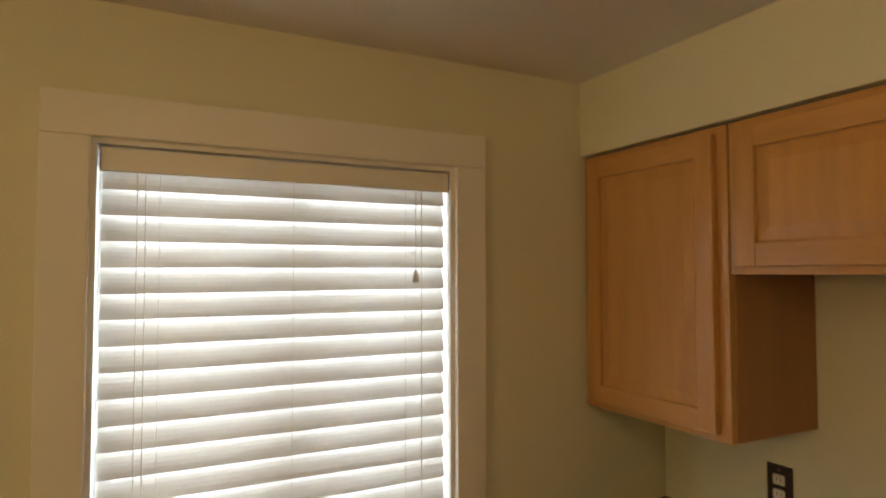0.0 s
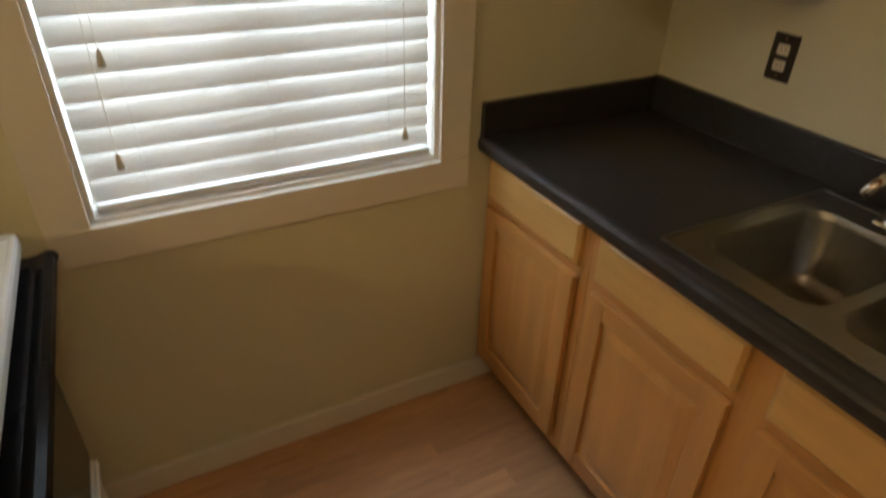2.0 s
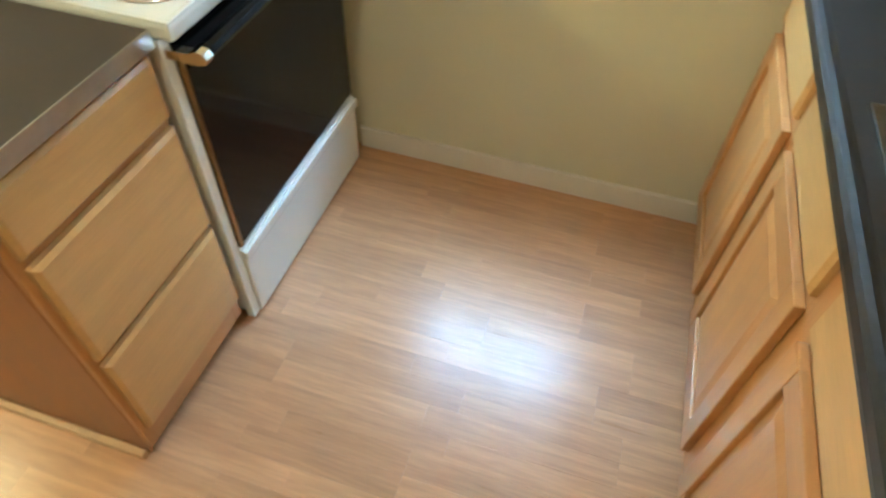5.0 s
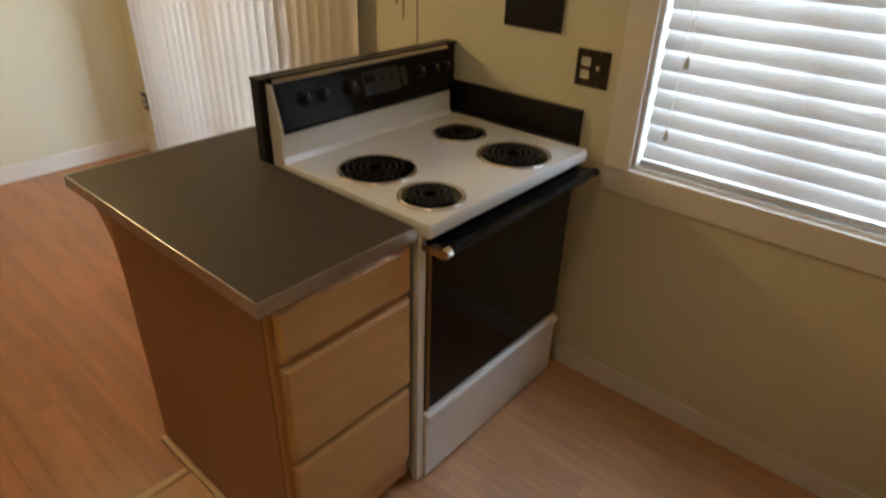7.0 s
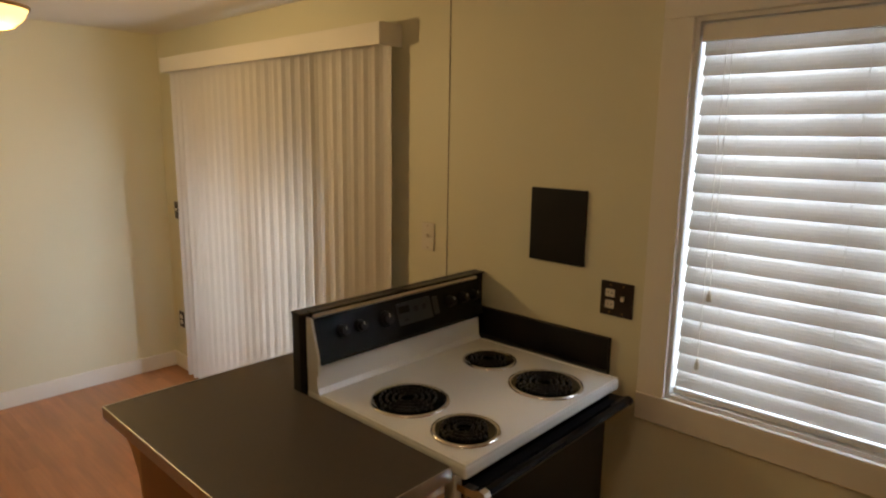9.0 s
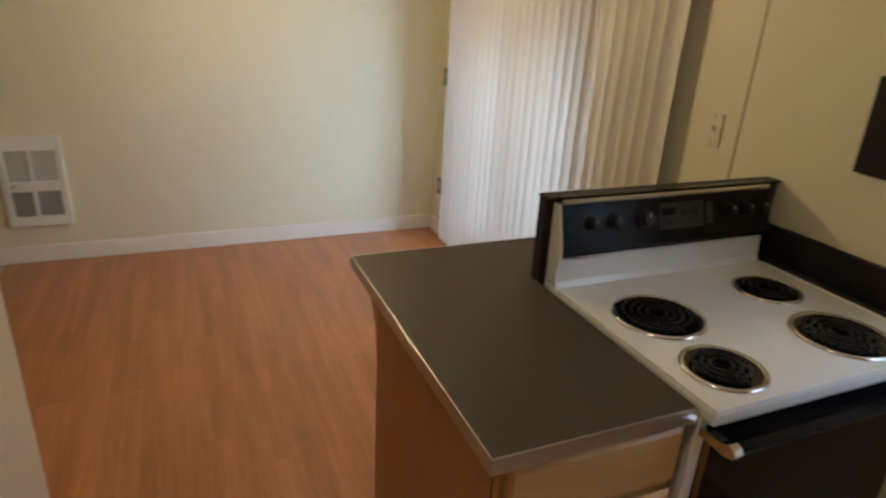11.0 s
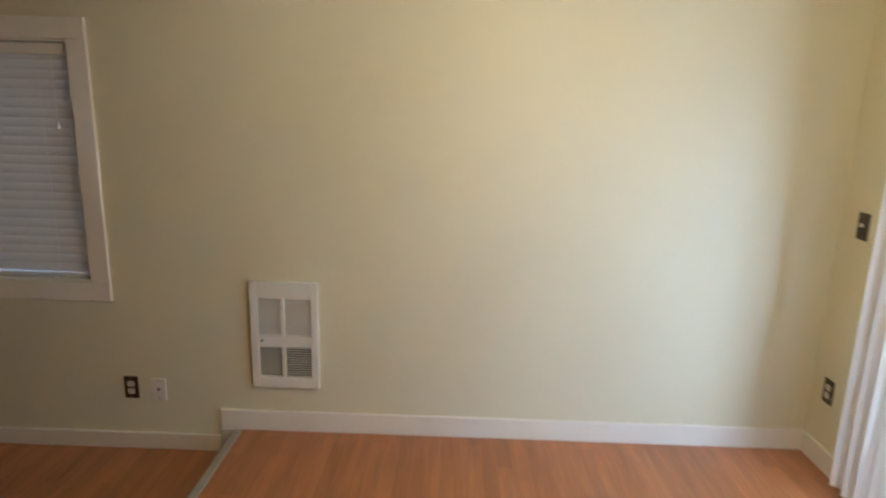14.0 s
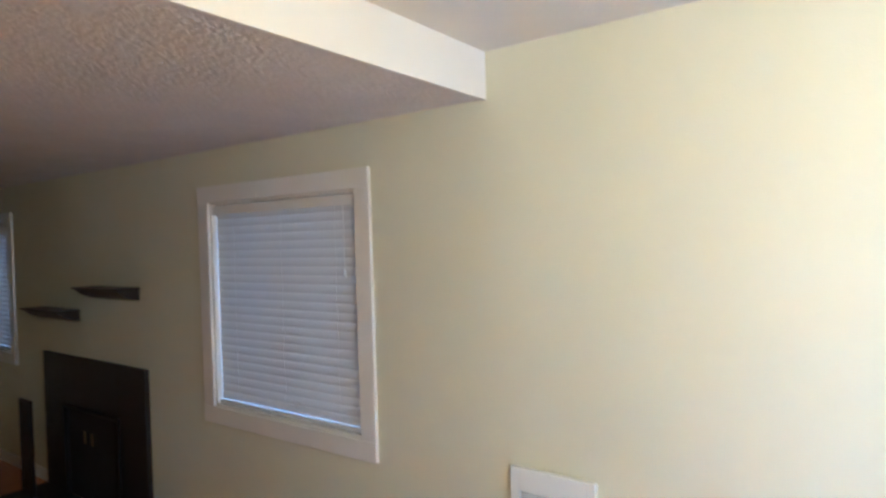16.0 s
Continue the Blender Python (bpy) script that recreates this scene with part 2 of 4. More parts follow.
def wall_with_holes(axis, at, thick, a0, a1, z0, z1, holes):
    """A wall along x (axis 'y') or y (axis 'x') with openings (a0, a1, z0, z1) through it."""
    bm = bmesh.new()
    cuts = sorted({a0, a1, *[h[0] for h in holes], *[h[1] for h in holes]})
    for lo, hi in zip(cuts, cuts[1:]):
        spans, bottom = [], z0
        for h in sorted(holes, key=lambda h: h[2]):
            if h[0] <= lo + 1e-6 and h[1] >= hi - 1e-6:
                spans.append((bottom, h[2]))
                bottom = h[3]
        spans.append((bottom, z1))
        for p, q in spans:
            if q - p > 1e-4:
                if axis == "y":
                    box(bm, lo, hi, min(at, at + thick), max(at, at + thick), p, q)
                else:
                    box(bm, min(at, at + thick), max(at, at + thick), lo, hi, p, q)
    bmesh.ops.remove_doubles(bm, verts=bm.verts, dist=1e-5)
    return bm


W1 = (-1.628, -0.770, 0.868, 2.020)
PATIO = (-4.70, -3.28, 0.0, 2.03)
W2 = (-4.563, -3.470, 0.744, 1.849)
W3 = (-8.25, -7.33, 0.80, 1.84)
structure("wall_north", wall_with_holes("y", 0.0, 0.16, WEST - 0.16, 0.16, -0.3, 2.5, [W1, PATIO]), PAINT, "cream painted wall with a window and a patio door", "wall")
structure("wall_west", wall_with_holes("x", WEST, -0.16, SOUTH - 0.16, 0.0, -0.3, 2.5, [W2, W3]), PAINT, "cream painted wall beside the dining area and living room", "wall")
structure("wall_east", block(0.0, 0.16, -2.90, 0.0, -0.3, 2.5), PAINT, "cream painted wall behind the sink", "wall")
structure("wall_south", block(-2.42, 1.96, -3.02, -2.90, -0.3, 2.5), PAINT, "cream painted wall behind the fridge", "wall")
structure("wall_living_east", block(1.80, 1.96, SOUTH, -3.02, -0.3, 2.5), PAINT, "cream painted living room wall", "wall")
structure("wall_living_south", block(WEST, 1.96, SOUTH - 0.16, SOUTH, -0.3, 2.5), PAINT, "cream painted living room end wall", "wall")
structure("ceiling", block(WEST, 0.0, EDGE_Y + 0.002, 0.0, CEIL, CEIL + 0.12), CEILING, "off-white painted kitchen and dining ceiling", "ceiling")
structure("ceiling_kitchen_rear", block(-2.42, 0.0, -2.90, EDGE_Y, CEIL + 0.001, CEIL + 0.12), CEILING, "off-white painted ceiling strip", "ceiling")
structure("ceiling_living", block(WEST, -2.42, SOUTH, EDGE_Y, LOW_CEIL, LOW_CEIL + 0.30), POPCORN, "lower textured living room ceiling with a white face", "ceiling")
structure("ceiling_step_face", block(WEST, -2.42, EDGE_Y, EDGE_Y + 0.012, LOW_CEIL - 0.004, CEIL), TRIM, "white face where the ceiling steps down", "trim")
structure("soffit", block(-0.335, 0.0, -2.90, 0.0, 2.085, CEIL), PAINT, "cream soffit above the wall cabinets", "wall")
structure("ground", block(-400, 400, -400, 400, -1.2, -0.9), LAWN, "open ground outside", "ground")
structure("floor", block(-2.3545, 0.0, EDGE_Y, 0.0, -0.16, -0.011), UNDERLAY, "wood laminate kitchen floor", "floor")
structure("floor_dining", block(WEST, -2.3545, EDGE_Y, 0.0, -0.16, -0.011), UNDERLAY, "reddish wood laminate dining floor", "floor")
structure("floor_kitchen_rear", block(-2.42, 0.0, -2.90, EDGE_Y, -0.16, -0.001), PLANK_RED, "wood laminate floor by the fridge", "floor")
floor_living = structure("floor_living", block(WEST, -2.42, SOUTH, EDGE_Y, -0.30, LOW - 0.011), UNDERLAY, "sunken reddish wood laminate living room floor", "floor")
structure("floor_living_east", block(-2.42, 1.80, SOUTH, -3.02, -0.30, LOW - 0.001), PLANK_RED, "sunken wood laminate floor of the living room", "floor")
structure("ceiling_living_east", block(-2.42, 1.80, SOUTH, -3.02, LOW_CEIL, LOW_CEIL + 0.30), POPCORN, "lower textured living room ceiling", "ceiling")
structure("wall_living_return", block(-2.42, -2.30, -2.90, EDGE_Y - 0.004, LOW, 2.5), PAINT, "cream painted wall end beside the step", "wall")
structure("step_nosing", block(WEST + 0.03, -2.42, EDGE_Y - 0.022, EDGE_Y + 0.018, -0.020, 0.006, bevel=0.004), GREY_NOSE, "grey nosing strip along the step", "trim")
structure("step_riser", block(WEST + 0.015, -2.42, EDGE_Y - 0.014, EDGE_Y, LOW, -0.021), PLANK_RED, "wood laminate riser of the step", "trim")
structure("wall_joint", block(-2.578, -2.5745, -0.002, 0.0, 0.1, CEIL), JOINT, "thin dark joint in the painted wall", "trim")

# baseboards
BH, BT = 0.085, 0.015
for name, bounds in (
    ("baseboard_kitchen", (-1.80, -0.525, -BT, 0.0, 0.0, BH)),
    ("baseboard_patio", (WEST + BT, -4.72, -BT, 0.0, 0.0, 0.103)),
    ("baseboard_dining_north", (-3.24, -2.45, -BT, 0.0, 0.0, 0.103)),
    ("baseboard_dining_west", (WEST, WEST + BT, -2.887, 0.0, 0.0, 0.106)),
    ("baseboard_step_end", (WEST, WEST + BT, -2.887, EDGE_Y - 0.024, LOW, -0.0005)),
    ("baseboard_living_west", (WEST, WEST + BT, -5.248, -2.889, LOW, LOW + 0.088)),
    ("baseboard_living_far", (WEST, WEST + BT, SOUTH, -6.692, LOW, LOW + 0.088)),
):
    structure(name, block(*bounds, bevel=0.004), TRIM, "white painted baseboard", "baseboard")


# ---- windows, blinds and patio door ----
def window(name, axis, at, hole, depth, label, casing=0.09, mullion=0.5):
    """A sliding window in its reveal, with flat casing on the room's side. axis 'y': in the north wall; 'x': in the west wall."""
    a0, a1, z0, z1 = hole
    sign = -1 if axis == "y" else 1

    def b(p0, p1, d0, d1, q0, q1, bevel=0.0):
        d0, d1 = sorted((at + sign * d0, at + sign * d1))
        return block(p0, p1, d0, d1, q0, q1, bevel=bevel) if axis == "y" else block(d0, d1, p0, p1, q0, q1, bevel=bevel)

    middle = (a0 + a1) / 2
    w = thing(name, (middle, at, z0) if axis == "y" else (at, middle, z0), label, "window")
    w["kind"] = "structure"
    c, t = casing, 0.018
    part("head_casing", b(a0 - c, a1 + c, 0.0, t, z1, z1 + c, 0.003), TRIM, w)
    part("sill_casing", b(a0 - c, a1 + c, 0.0, t, z0 - c, z0, 0.003), TRIM, w)
    part("side_casing", b(a0 - c, a0, 0.0, t - 0.002, z0, z1, 0.003), TRIM, w)
    part("side_casing", b(a1, a1 + c, 0.0, t - 0.002, z0, z1, 0.003), TRIM, w)
    for lo, hi, q0, q1 in ((a0, a0 + 0.012, z0, z1), (a1 - 0.012, a1, z0, z1), (a0 + 0.012, a1 - 0.012, z0, z0 + 0.012), (a0 + 0.012, a1 - 0.012, z1 - 0.012, z1)):
        part("reveal_lining", b(lo, hi, -0.158, -0.001, q0, q1), TRIM, w)
    f0, f1 = -0.15, -0.10
    for lo, hi, q0, q1 in ((a0 + 0.013, a0 + 0.05, z0 + 0.013, z1 - 0.013), (a1 - 0.05, a1 - 0.013, z0 + 0.013, z1 - 0.013),
                           (a0 + 0.05, a1 - 0.05, z0 + 0.013, z0 + 0.05), (a0 + 0.05, a1 - 0.05, z1 - 0.05, z1 - 0.013)):
        part("window_frame", b(lo, hi, f0, f1, q0, q1, 0.003), VINYL, w)
    m = a0 + (a1 - a0) * mullion
    part("meeting_stile", b(m - 0.028, m + 0.028, f0 + 0.003, f1 - 0.003, z0 + 0.05, z1 - 0.05, 0.003), VINYL, w)
    for lo, hi in ((a0 + 0.05, m - 0.028), (m + 0.028, a1 - 0.05)):
        pane = part("pane", b(lo, hi, -0.128, -0.124, z0 + 0.05, z1 - 0.05), GLASS, w)
        pane.visible_shadow = False
    return w


def slat_mesh(name, axis, a0, a1, width, tilt, crown=0.004):
    """A crowned slat along the window, turned by tilt degrees about its length."""
    bm = bmesh.new()
    rows = []
    for k in range(7):
        u = (k / 6 - 0.5) * width
        h = crown * (1 - (2 * u / width) ** 2)
        d = u * math.cos(radians(tilt)) - h * math.sin(radians(tilt))
        z = u * math.sin(radians(tilt)) + h * math.cos(radians(tilt))
        ends = []
        for e in (a0, a1):
            ends.append([bm.verts.new((e, d, z + s) if axis == "y" else (-d, e, z + s)) for s in (0, 0.0026)])
        rows.append(ends)
    for p, q in zip(rows, rows[1:]):
        for s in (0, 1):
            bm.faces.new((p[0][s], q[0][s], q[1][s], p[1][s]))
        for e in (0, 1):
            bm.faces.new((p[e][0], q[e][0], q[e][1], p[e][1]))
    for r in (rows[0], rows[-1]):
        bm.faces.new((r[0][0], r[0][1], r[1][1], r[1][0]))
    return mesh_of(name, bm, SLAT, smooth=False)


def venetian_blind(axis, at, hole, pitch, width, tilt, label, gap=0.004, tassels=(), valance=0.07, drop=0.0):
    """Horizontal blind hung in the reveal at depth 'at' (its slats' middle plane)."""
    a0, a1, z0, z1 = hole[0] + 0.014 + gap, hole[1] - 0.014 - gap, hole[2] + 0.014, hole[3] - 0.014
    middle = (a0 + a1) / 2

    def place(a, d, z):
        return (a, at + d, z) if axis == "y" else (at - d, a, z)

    def b(p0, p1, d0, d1, q0, q1, bevel=0.0):
        if axis == "y":
            return block(p0, p1, at + d0, at + d1, q0, q1, bevel=bevel)
        return block(at - d1, at - d0, p0, p1, q0, q1, bevel=bevel)

    blind = thing("window_blind", place(middle, 0, z0), label, "window blind")
    part("head_rail", b(a0 - 0.003, a1 + 0.003, -0.018, 0.03, z1 - 0.045, z1 - 0.0005), VINYL, blind)
    part("valance", b(a0 - 0.002, a1 + 0.002, -0.032, -0.024, z1 - valance, z1 - 0.006, 0.003), TRIM, blind)
    part("bottom_rail", b(a0, a1, -0.022, 0.022, z0 + drop + 0.004, z0 + drop + 0.022, 0.004), VINYL, blind)
    data = slat_mesh("slat", axis, a0 - middle, a1 - middle, width, tilt)
    z = z0 + drop + 0.03 + pitch * 0.45
    turn = random.Random(5)
    while z < z1 - valance + 0.015:
        ob = new("slat", data)
        ob.parent = blind
        ob.location = Vector(place(middle, 0, z)) - blind.location
        lean = turn.gauss(0, 0.35)
        ob.rotation_euler = (0, radians(lean * 0.35), 0) if axis == "y" else (radians(lean * 0.35), 0, 0)
        z += pitch
    for s in (0.14, 0.5, 0.86):
        a = a0 + (a1 - a0) * s
        reach = width * 0.5 * math.cos(radians(tilt)) + 0.004
        for d in (-reach, reach):
            part("ladder_cord", rod(bmesh.new(), place(a, d, z0 + drop + 0.02), place(a, d, z1 - 0.05), 0.0005, 5), CORD, blind)
    for s, low in tassels:
        a = a0 + (a1 - a0) * s
        pull = part("pull_cord", rod(bmesh.new(), place(a, -0.034, low), place(a, -0.034, z1 - valance), 0.0012, 6), CORD, blind)
        bead = part("tassel", rod(rod(bmesh.new(), place(a, -0.034, low - 0.030), place(a, -0.034, low - 0.008), 0.0085, 10, 0.006), place(a, -0.034, low - 0.008), place(a, -0.034, low + 0.004), 0.006, 10, 0.002), TASSEL if axis == "y" else VINYL, pull)
    return blind


window("window_1", "y", 0.0, W1, 0.16, "white-cased sliding kitchen window behind a blind", mullion=0.5)
venetian_blind("y", 0.034, W1, 0.0560, 0.063, 71, "closed white slatted blind in the kitchen window", gap=0.006, tassels=((0.885, 1.74), (0.105, 1.235), (0.085, 1.018), (0.905, 0.975)), valance=0.055)
window("window_2", "x", WEST, W2, 0.16, "white-cased living room window behind a blind", mullion=0.45)
venetian_blind("x", WEST - 0.034, W2, 0.0425, 0.049, 85, "closed white slatted blind in the living room window", tassels=((0.94, 1.49),), valance=0.055)
window("window_3", "x", WEST, W3, 0.16, "white-cased window at the far end of the living room", mullion=0.45)
venetian_blind("x", WEST - 0.034, W3, 0.040, 0.047, 85, "closed white slatted blind in the far window", valance=0.055)

patio = thing("patio_door", (-4.03, 0.0, 0.0), "white sliding glass patio door behind vertical blinds", "patio door")
patio["kind"] = "structure"
for name, bounds in (("door_frame", (-4.7, -4.655, 0.04, 0.14, 0.0, 2.03)), ("door_frame", (-3.325, -3.28, 0.04, 0.14, 0.0, 2.03)),
                     ("door_head", (-4.655, -3.325, 0.04, 0.14, 1.985, 2.03)), ("door_sill", (-4.655, -3.325, 0.02, 0.14, 0.0, 0.035)),
                     ("sliding_stile", (-4.655, -4.59, 0.05, 0.085, 0.04, 1.98)), ("sliding_stile", (-4.065, -4., 0.05, 0.085, 0.04, 1.98)),
                     ("fixed_stile", (-4.06, -4.005, 0.095, 0.13, 0.04, 1.98)), ("fixed_stile", (-3.39, -3.325, 0.095, 0.13, 0.04, 1.98)),
                     ("bottom_rail", (-4.59, -4.065, 0.05, 0.085, 0.04, 0.13)), ("bottom_rail", (-4.005, -3.39, 0.095, 0.13, 0.04, 0.13)),
                     ("top_rail", (-4.59, -4.065, 0.05, 0.085, 1.90, 1.98)), ("top_rail", (-4.005, -3.39, 0.095, 0.13, 1.90, 1.98))):
    part(name, block(*bounds, bevel=0.003), VINYL, patio)
for x0, x1, y in ((-4.59, -4.065, 0.066), (-4.005, -3.39, 0.111)):
    pane = part("pane", block(x0, x1, y, y + 0.004, 0.13, 1.90), GLASS, patio)
    pane.visible_shadow = False

vertical = thing("vertical_blinds", (-3.87, -0.10, 0.0), "cream vertical vane blinds hanging over the patio door", "vertical blinds")
part("head_rail", block(-4.90, -2.86, -0.093, -0.047, 2.070, 2.105, bevel=0.003), VINYL, vertical)
part("valance", block(-4.915, -2.845, -0.128, -0.120, 2.036, 2.125, bevel=0.003), TRIM, vertical, "cream valance board")
part("valance_return", block(-4.915, -4.907, -0.1195, -0.002, 2.036, 2.125), TRIM, vertical)
part("valance_return", block(-2.853, -2.845, -0.1195, -0.002, 2.036, 2.125), TRIM, vertical)


def vane_mesh():
    bm = bmesh.new()
    cols = []
    for k in range(6):
        u = (k / 5 - 0.5) * 0.089
        h = 0.015 * (1 - (2 * u / 0.089) ** 2)
        cols.append([bm.verts.new((u, h + s, z)) for s in (0, 0.0012) for z in (0.045, 2.07)])
    for p, q in zip(cols, cols[1:]):
        bm.faces.new((p[0], q[0], q[1], p[1]))
        bm.faces.new((p[2], p[3], q[3], q[2]))
        bm.faces.new((p[0], p[2], q[2], q[0]))
        bm.faces.new((p[1], q[1], q[3], p[3]))
    for c in (cols[0], cols[-1]):
        bm.faces.new((c[0], c[1], c[3], c[2]))
    return mesh_of("vane", bm, VANE)


vane_data = vane_mesh()
sway = random.Random(11)
x = -4.82
while x < -2.87:
    ob = new("vane", vane_data)
    ob.parent = vertical
    ob.location = Vector((x, -0.070, 0)) - vertical.location
    closed = x > -3.28
    ob.rotation_euler = (0, 0, radians((13 if closed else 29) + sway.uniform(-6, 6)))
    x += 0.078 if not closed else 0.074


# ---- kitchen cabinets ----
def raised_door(name, parent, x, y0, y1, z0, z1, facing=-1, mat=None, thick=0.019, rail=0.055):
    """A framed door with a raised panel; its back lies at x and it faces -x (or +x)."""
    mat = mat or OAK
    f = facing

    def b(d0, d1, p0, p1, q0, q1, bevel=0.0):
        lo, hi = sorted((x + f * d0, x + f * d1))
        return block(lo, hi, p0, p1, q0, q1, bevel=bevel)

    door = part(name, b(0.0, 0.008, y0 + 0.002, y1 - 0.002, z0 + 0.002, z1 - 0.002), mat, parent)
    for p0, p1 in ((y0, y0 + rail), (y1 - rail, y1)):
        part("stile", b(0.0, thick, p0, p1, z0, z1, 0.0035), OAK, door)
    for q0, q1 in ((z0, z0 + rail), (z1 - rail, z1)):
        part("rail", b(0.0, thick - 0.0006, y0 + rail - 0.001, y1 - rail + 0.001, q0, q1, 0.0035), OAK_FLAT, door)
    g = rail + 0.004
    bm = bmesh.new()
    sl = 0.030
    rings = []
    for inset, d in ((0.0, 0.009), (sl, 0.0165), (sl + 0.001, 0.0165)):
        ring = [(y0 + g + inset, z0 + g + inset), (y1 - g - inset, z0 + g + inset), (y1 - g - inset, z1 - g - inset), (y0 + g + inset, z1 - g - inset)]
        rings.append([bm.verts.new((x + f * d, p, q)) for p, q in ring])
    for a, b2 in zip(rings, rings[1:]):
        for k in range(4):
            bm.faces.new((a[k], a[(k + 1) % 4], b2[(k + 1) % 4], b2[k]))
    bm.faces.new(rings[-1])
    part("raised_panel", bm, mat, door)
    return door


def slab_front(name, parent, x, y0, y1, z0, z1, facing=-1, mat=None, thick=0.019):
    """A plain drawer front with a sloped edge all round."""
    bm = bmesh.new()
    rings = []
    for inset, d in ((0.0, 0.0), (0.0, thick - 0.008), (0.009, thick)):
        ring = [(y0 + inset, z0 + inset), (y1 - inset, z0 + inset), (y1 - inset, z1 - inset), (y0 + inset, z1 - inset)]
        rings.append([bm.verts.new((x + facing * d, p, q)) for p, q in ring])
    for a, b in zip(rings, rings[1:]):
        for k in range(4):
            bm.faces.new((a[k], a[(k + 1) % 4], b[(k + 1) % 4], b[k]))
    bm.faces.new(rings[-1])
    bm.faces.new(rings[0][::-1])
    return part(name, bm, mat or OAK_FLAT, parent)


def base_cabinet(y0, y1, fronts, label, open_top=False):
    """A base unit along the east wall with a face frame, false drawer fronts and doors between the given y pairs."""
    c = thing("base_cabinet", (-0.30, (y0 + y1) / 2, 0.0), label, "cabinet", "base cabinets along the sink wall")
    ya, yb = min(y0, y1), max(y0, y1)
    if open_top:
        part("side_board", block(-0.574, -0.004, ya, ya + 0.016, 0.10, 0.872), OAK, c)
        part("side_board", block(-0.574, -0.004, yb - 0.016, yb, 0.10, 0.872), OAK, c)
        part("bottom_board", block(-0.574, -0.004, ya + 0.016, yb - 0.016, 0.10, 0.116), OAK, c)
        bm = block(-0.582, -0.5745, ya, yb, 0.10, 0.872)
    else:
        bm = block(-0.582, -0.004, ya, yb, 0.10, 0.872)
    part("carcass", bm, OAK, c)
    part("toe_kick", block(-0.530, -0.520, ya, yb, 0.0, 0.10), TOE, c)
    for p0, p1 in ((ya, ya + 0.032), (yb - 0.032, yb)):
        part("face_stile", block(-0.602, -0.583, p0, p1, 0.10, 0.872, bevel=0.002), OAK, c)
    for q0, q1 in ((0.10, 0.150), (0.695, 0.750), (0.845, 0.872)):
        part("face_rail", block(-0.6015, -0.583, ya + 0.032, yb - 0.032, q0, q1), OAK_FLAT, c)
    for (_, p0), (p1, _) in zip(fronts, fronts[1:]):
        part("face_stile", block(-0.602, -0.583, p1 - 0.012, p0 + 0.012, 0.10, 0.872, bevel=0.002), OAK, c)
    for f0, f1 in fronts:
        slab_front("drawer_front", c, -0.603, min(f0, f1), max(f0, f1), 0.738, 0.858, mat=PALE_OAK)
        raised_door("door", c, -0.603, min(f0, f1), max(f0, f1), 0.138, 0.706)
    return c


base_cabinet(-0.003, -0.475, [(-0.030, -0.444)], "honey maple base cabinet with a drawer and door in the corner")
base_cabinet(-0.477, -1.420, [(-0.508, -0.915), (-0.981, -1.388)], "honey maple sink cabinet with two raised-panel doors", True)
base_cabinet(-1.422, -1.88, [(-1.453, -1.850)], "honey maple base cabinet at the end of the run")


def wall_cabinet(y0, y1, z0, doors, label):
    c = thing("wall_cabinet", (-0.16, (y0 + y1) / 2, z0), label, "cabinet", "wall cabinets above the sink")
    part("carcass", block(-0.300, -0.004, y0, y1, z0, 2.080, bevel=0.001), OAK, c)
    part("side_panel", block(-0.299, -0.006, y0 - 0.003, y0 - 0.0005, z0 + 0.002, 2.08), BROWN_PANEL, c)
    for p0, p1 in ((y0, y0 + 0.035), (y1 - 0.035, y1)):
        part("face_stile", block(-0.319, -0.3005, p0, p1, z0, 2.080, bevel=0.002), OAK, c)
    for q0, q1 in ((z0, z0 + 0.035), (2.042, 2.080)):
        part("face_rail", block(-0.3185, -0.3005, y0 + 0.035, y1 - 0.035, q0, q1), OAK_FLAT, c)
    for p0, p1 in doors:
        raised_door("door", c, -0.320, p0, p1, z0 + 0.018, 2.062, rail=0.052)
    return c


wall_cabinet(-0.500, -0.003, 1.340, [(-0.472, -0.030)], "honey maple wall cabinet with a raised-panel door")
wall_cabinet(-1.420, -0.505, 1.730, [(-0.955, -0.530), (-1.390, -0.985)], "short honey maple wall cabinet above the sink")
wall_cabinet(-1.88, -1.423, 1.340, [(-1.852, -1.453)], "honey maple wall cabinet at the end of the run")

# countertop with a rolled front edge, cut round the sink
SX0, SX1, SY0, SY1 = -0.560, -0.095, -1.26, -0.66
top = thing("countertop", (-0.32, -0.9, 0.875), "charcoal laminate countertop with a rolled front edge", "countertop")
bm = bmesh.new()
box(bm, SX1, -0.022, -1.88, -0.022, 0.875, 0.915)
box(bm, -0.615, SX0, -1.88, -0.022, 0.875, 0.915)
box(bm, SX0, SX1, -1.88, SY0, 0.875, 0.915)
box(bm, SX0, SX1, SY1, -0.022, 0.875, 0.915)
part("worktop", bm, LAMINATE, top)
roll = [(-0.615, 0.870), (-0.634, 0.870), (-0.642, 0.876), (-0.645, 0.888), (-0.645, 0.905), (-0.640, 0.914), (-0.631, 0.9175), (-0.622, 0.9165), (-0.615, 0.915)]
part("rolled_edge", prism(roll, -1.88, -0.0015), LAMINATE, top)
part("backsplash", block(-0.0215, -0.001, -1.88, -0.0015, 0.875, 1.018, bevel=0.003), LAMINATE, top)
part("side_splash", block(-0.640, -0.0225, -0.0215, -0.0015, 0.9155, 1.016, bevel=0.003), LAMINATE, top)

# sink: rim, two bowls, tap
sink = thing("kitchen_sink", (-0.32, -0.91, 0.915), "stainless double-bowl sink set into the dark worktop", "sink")


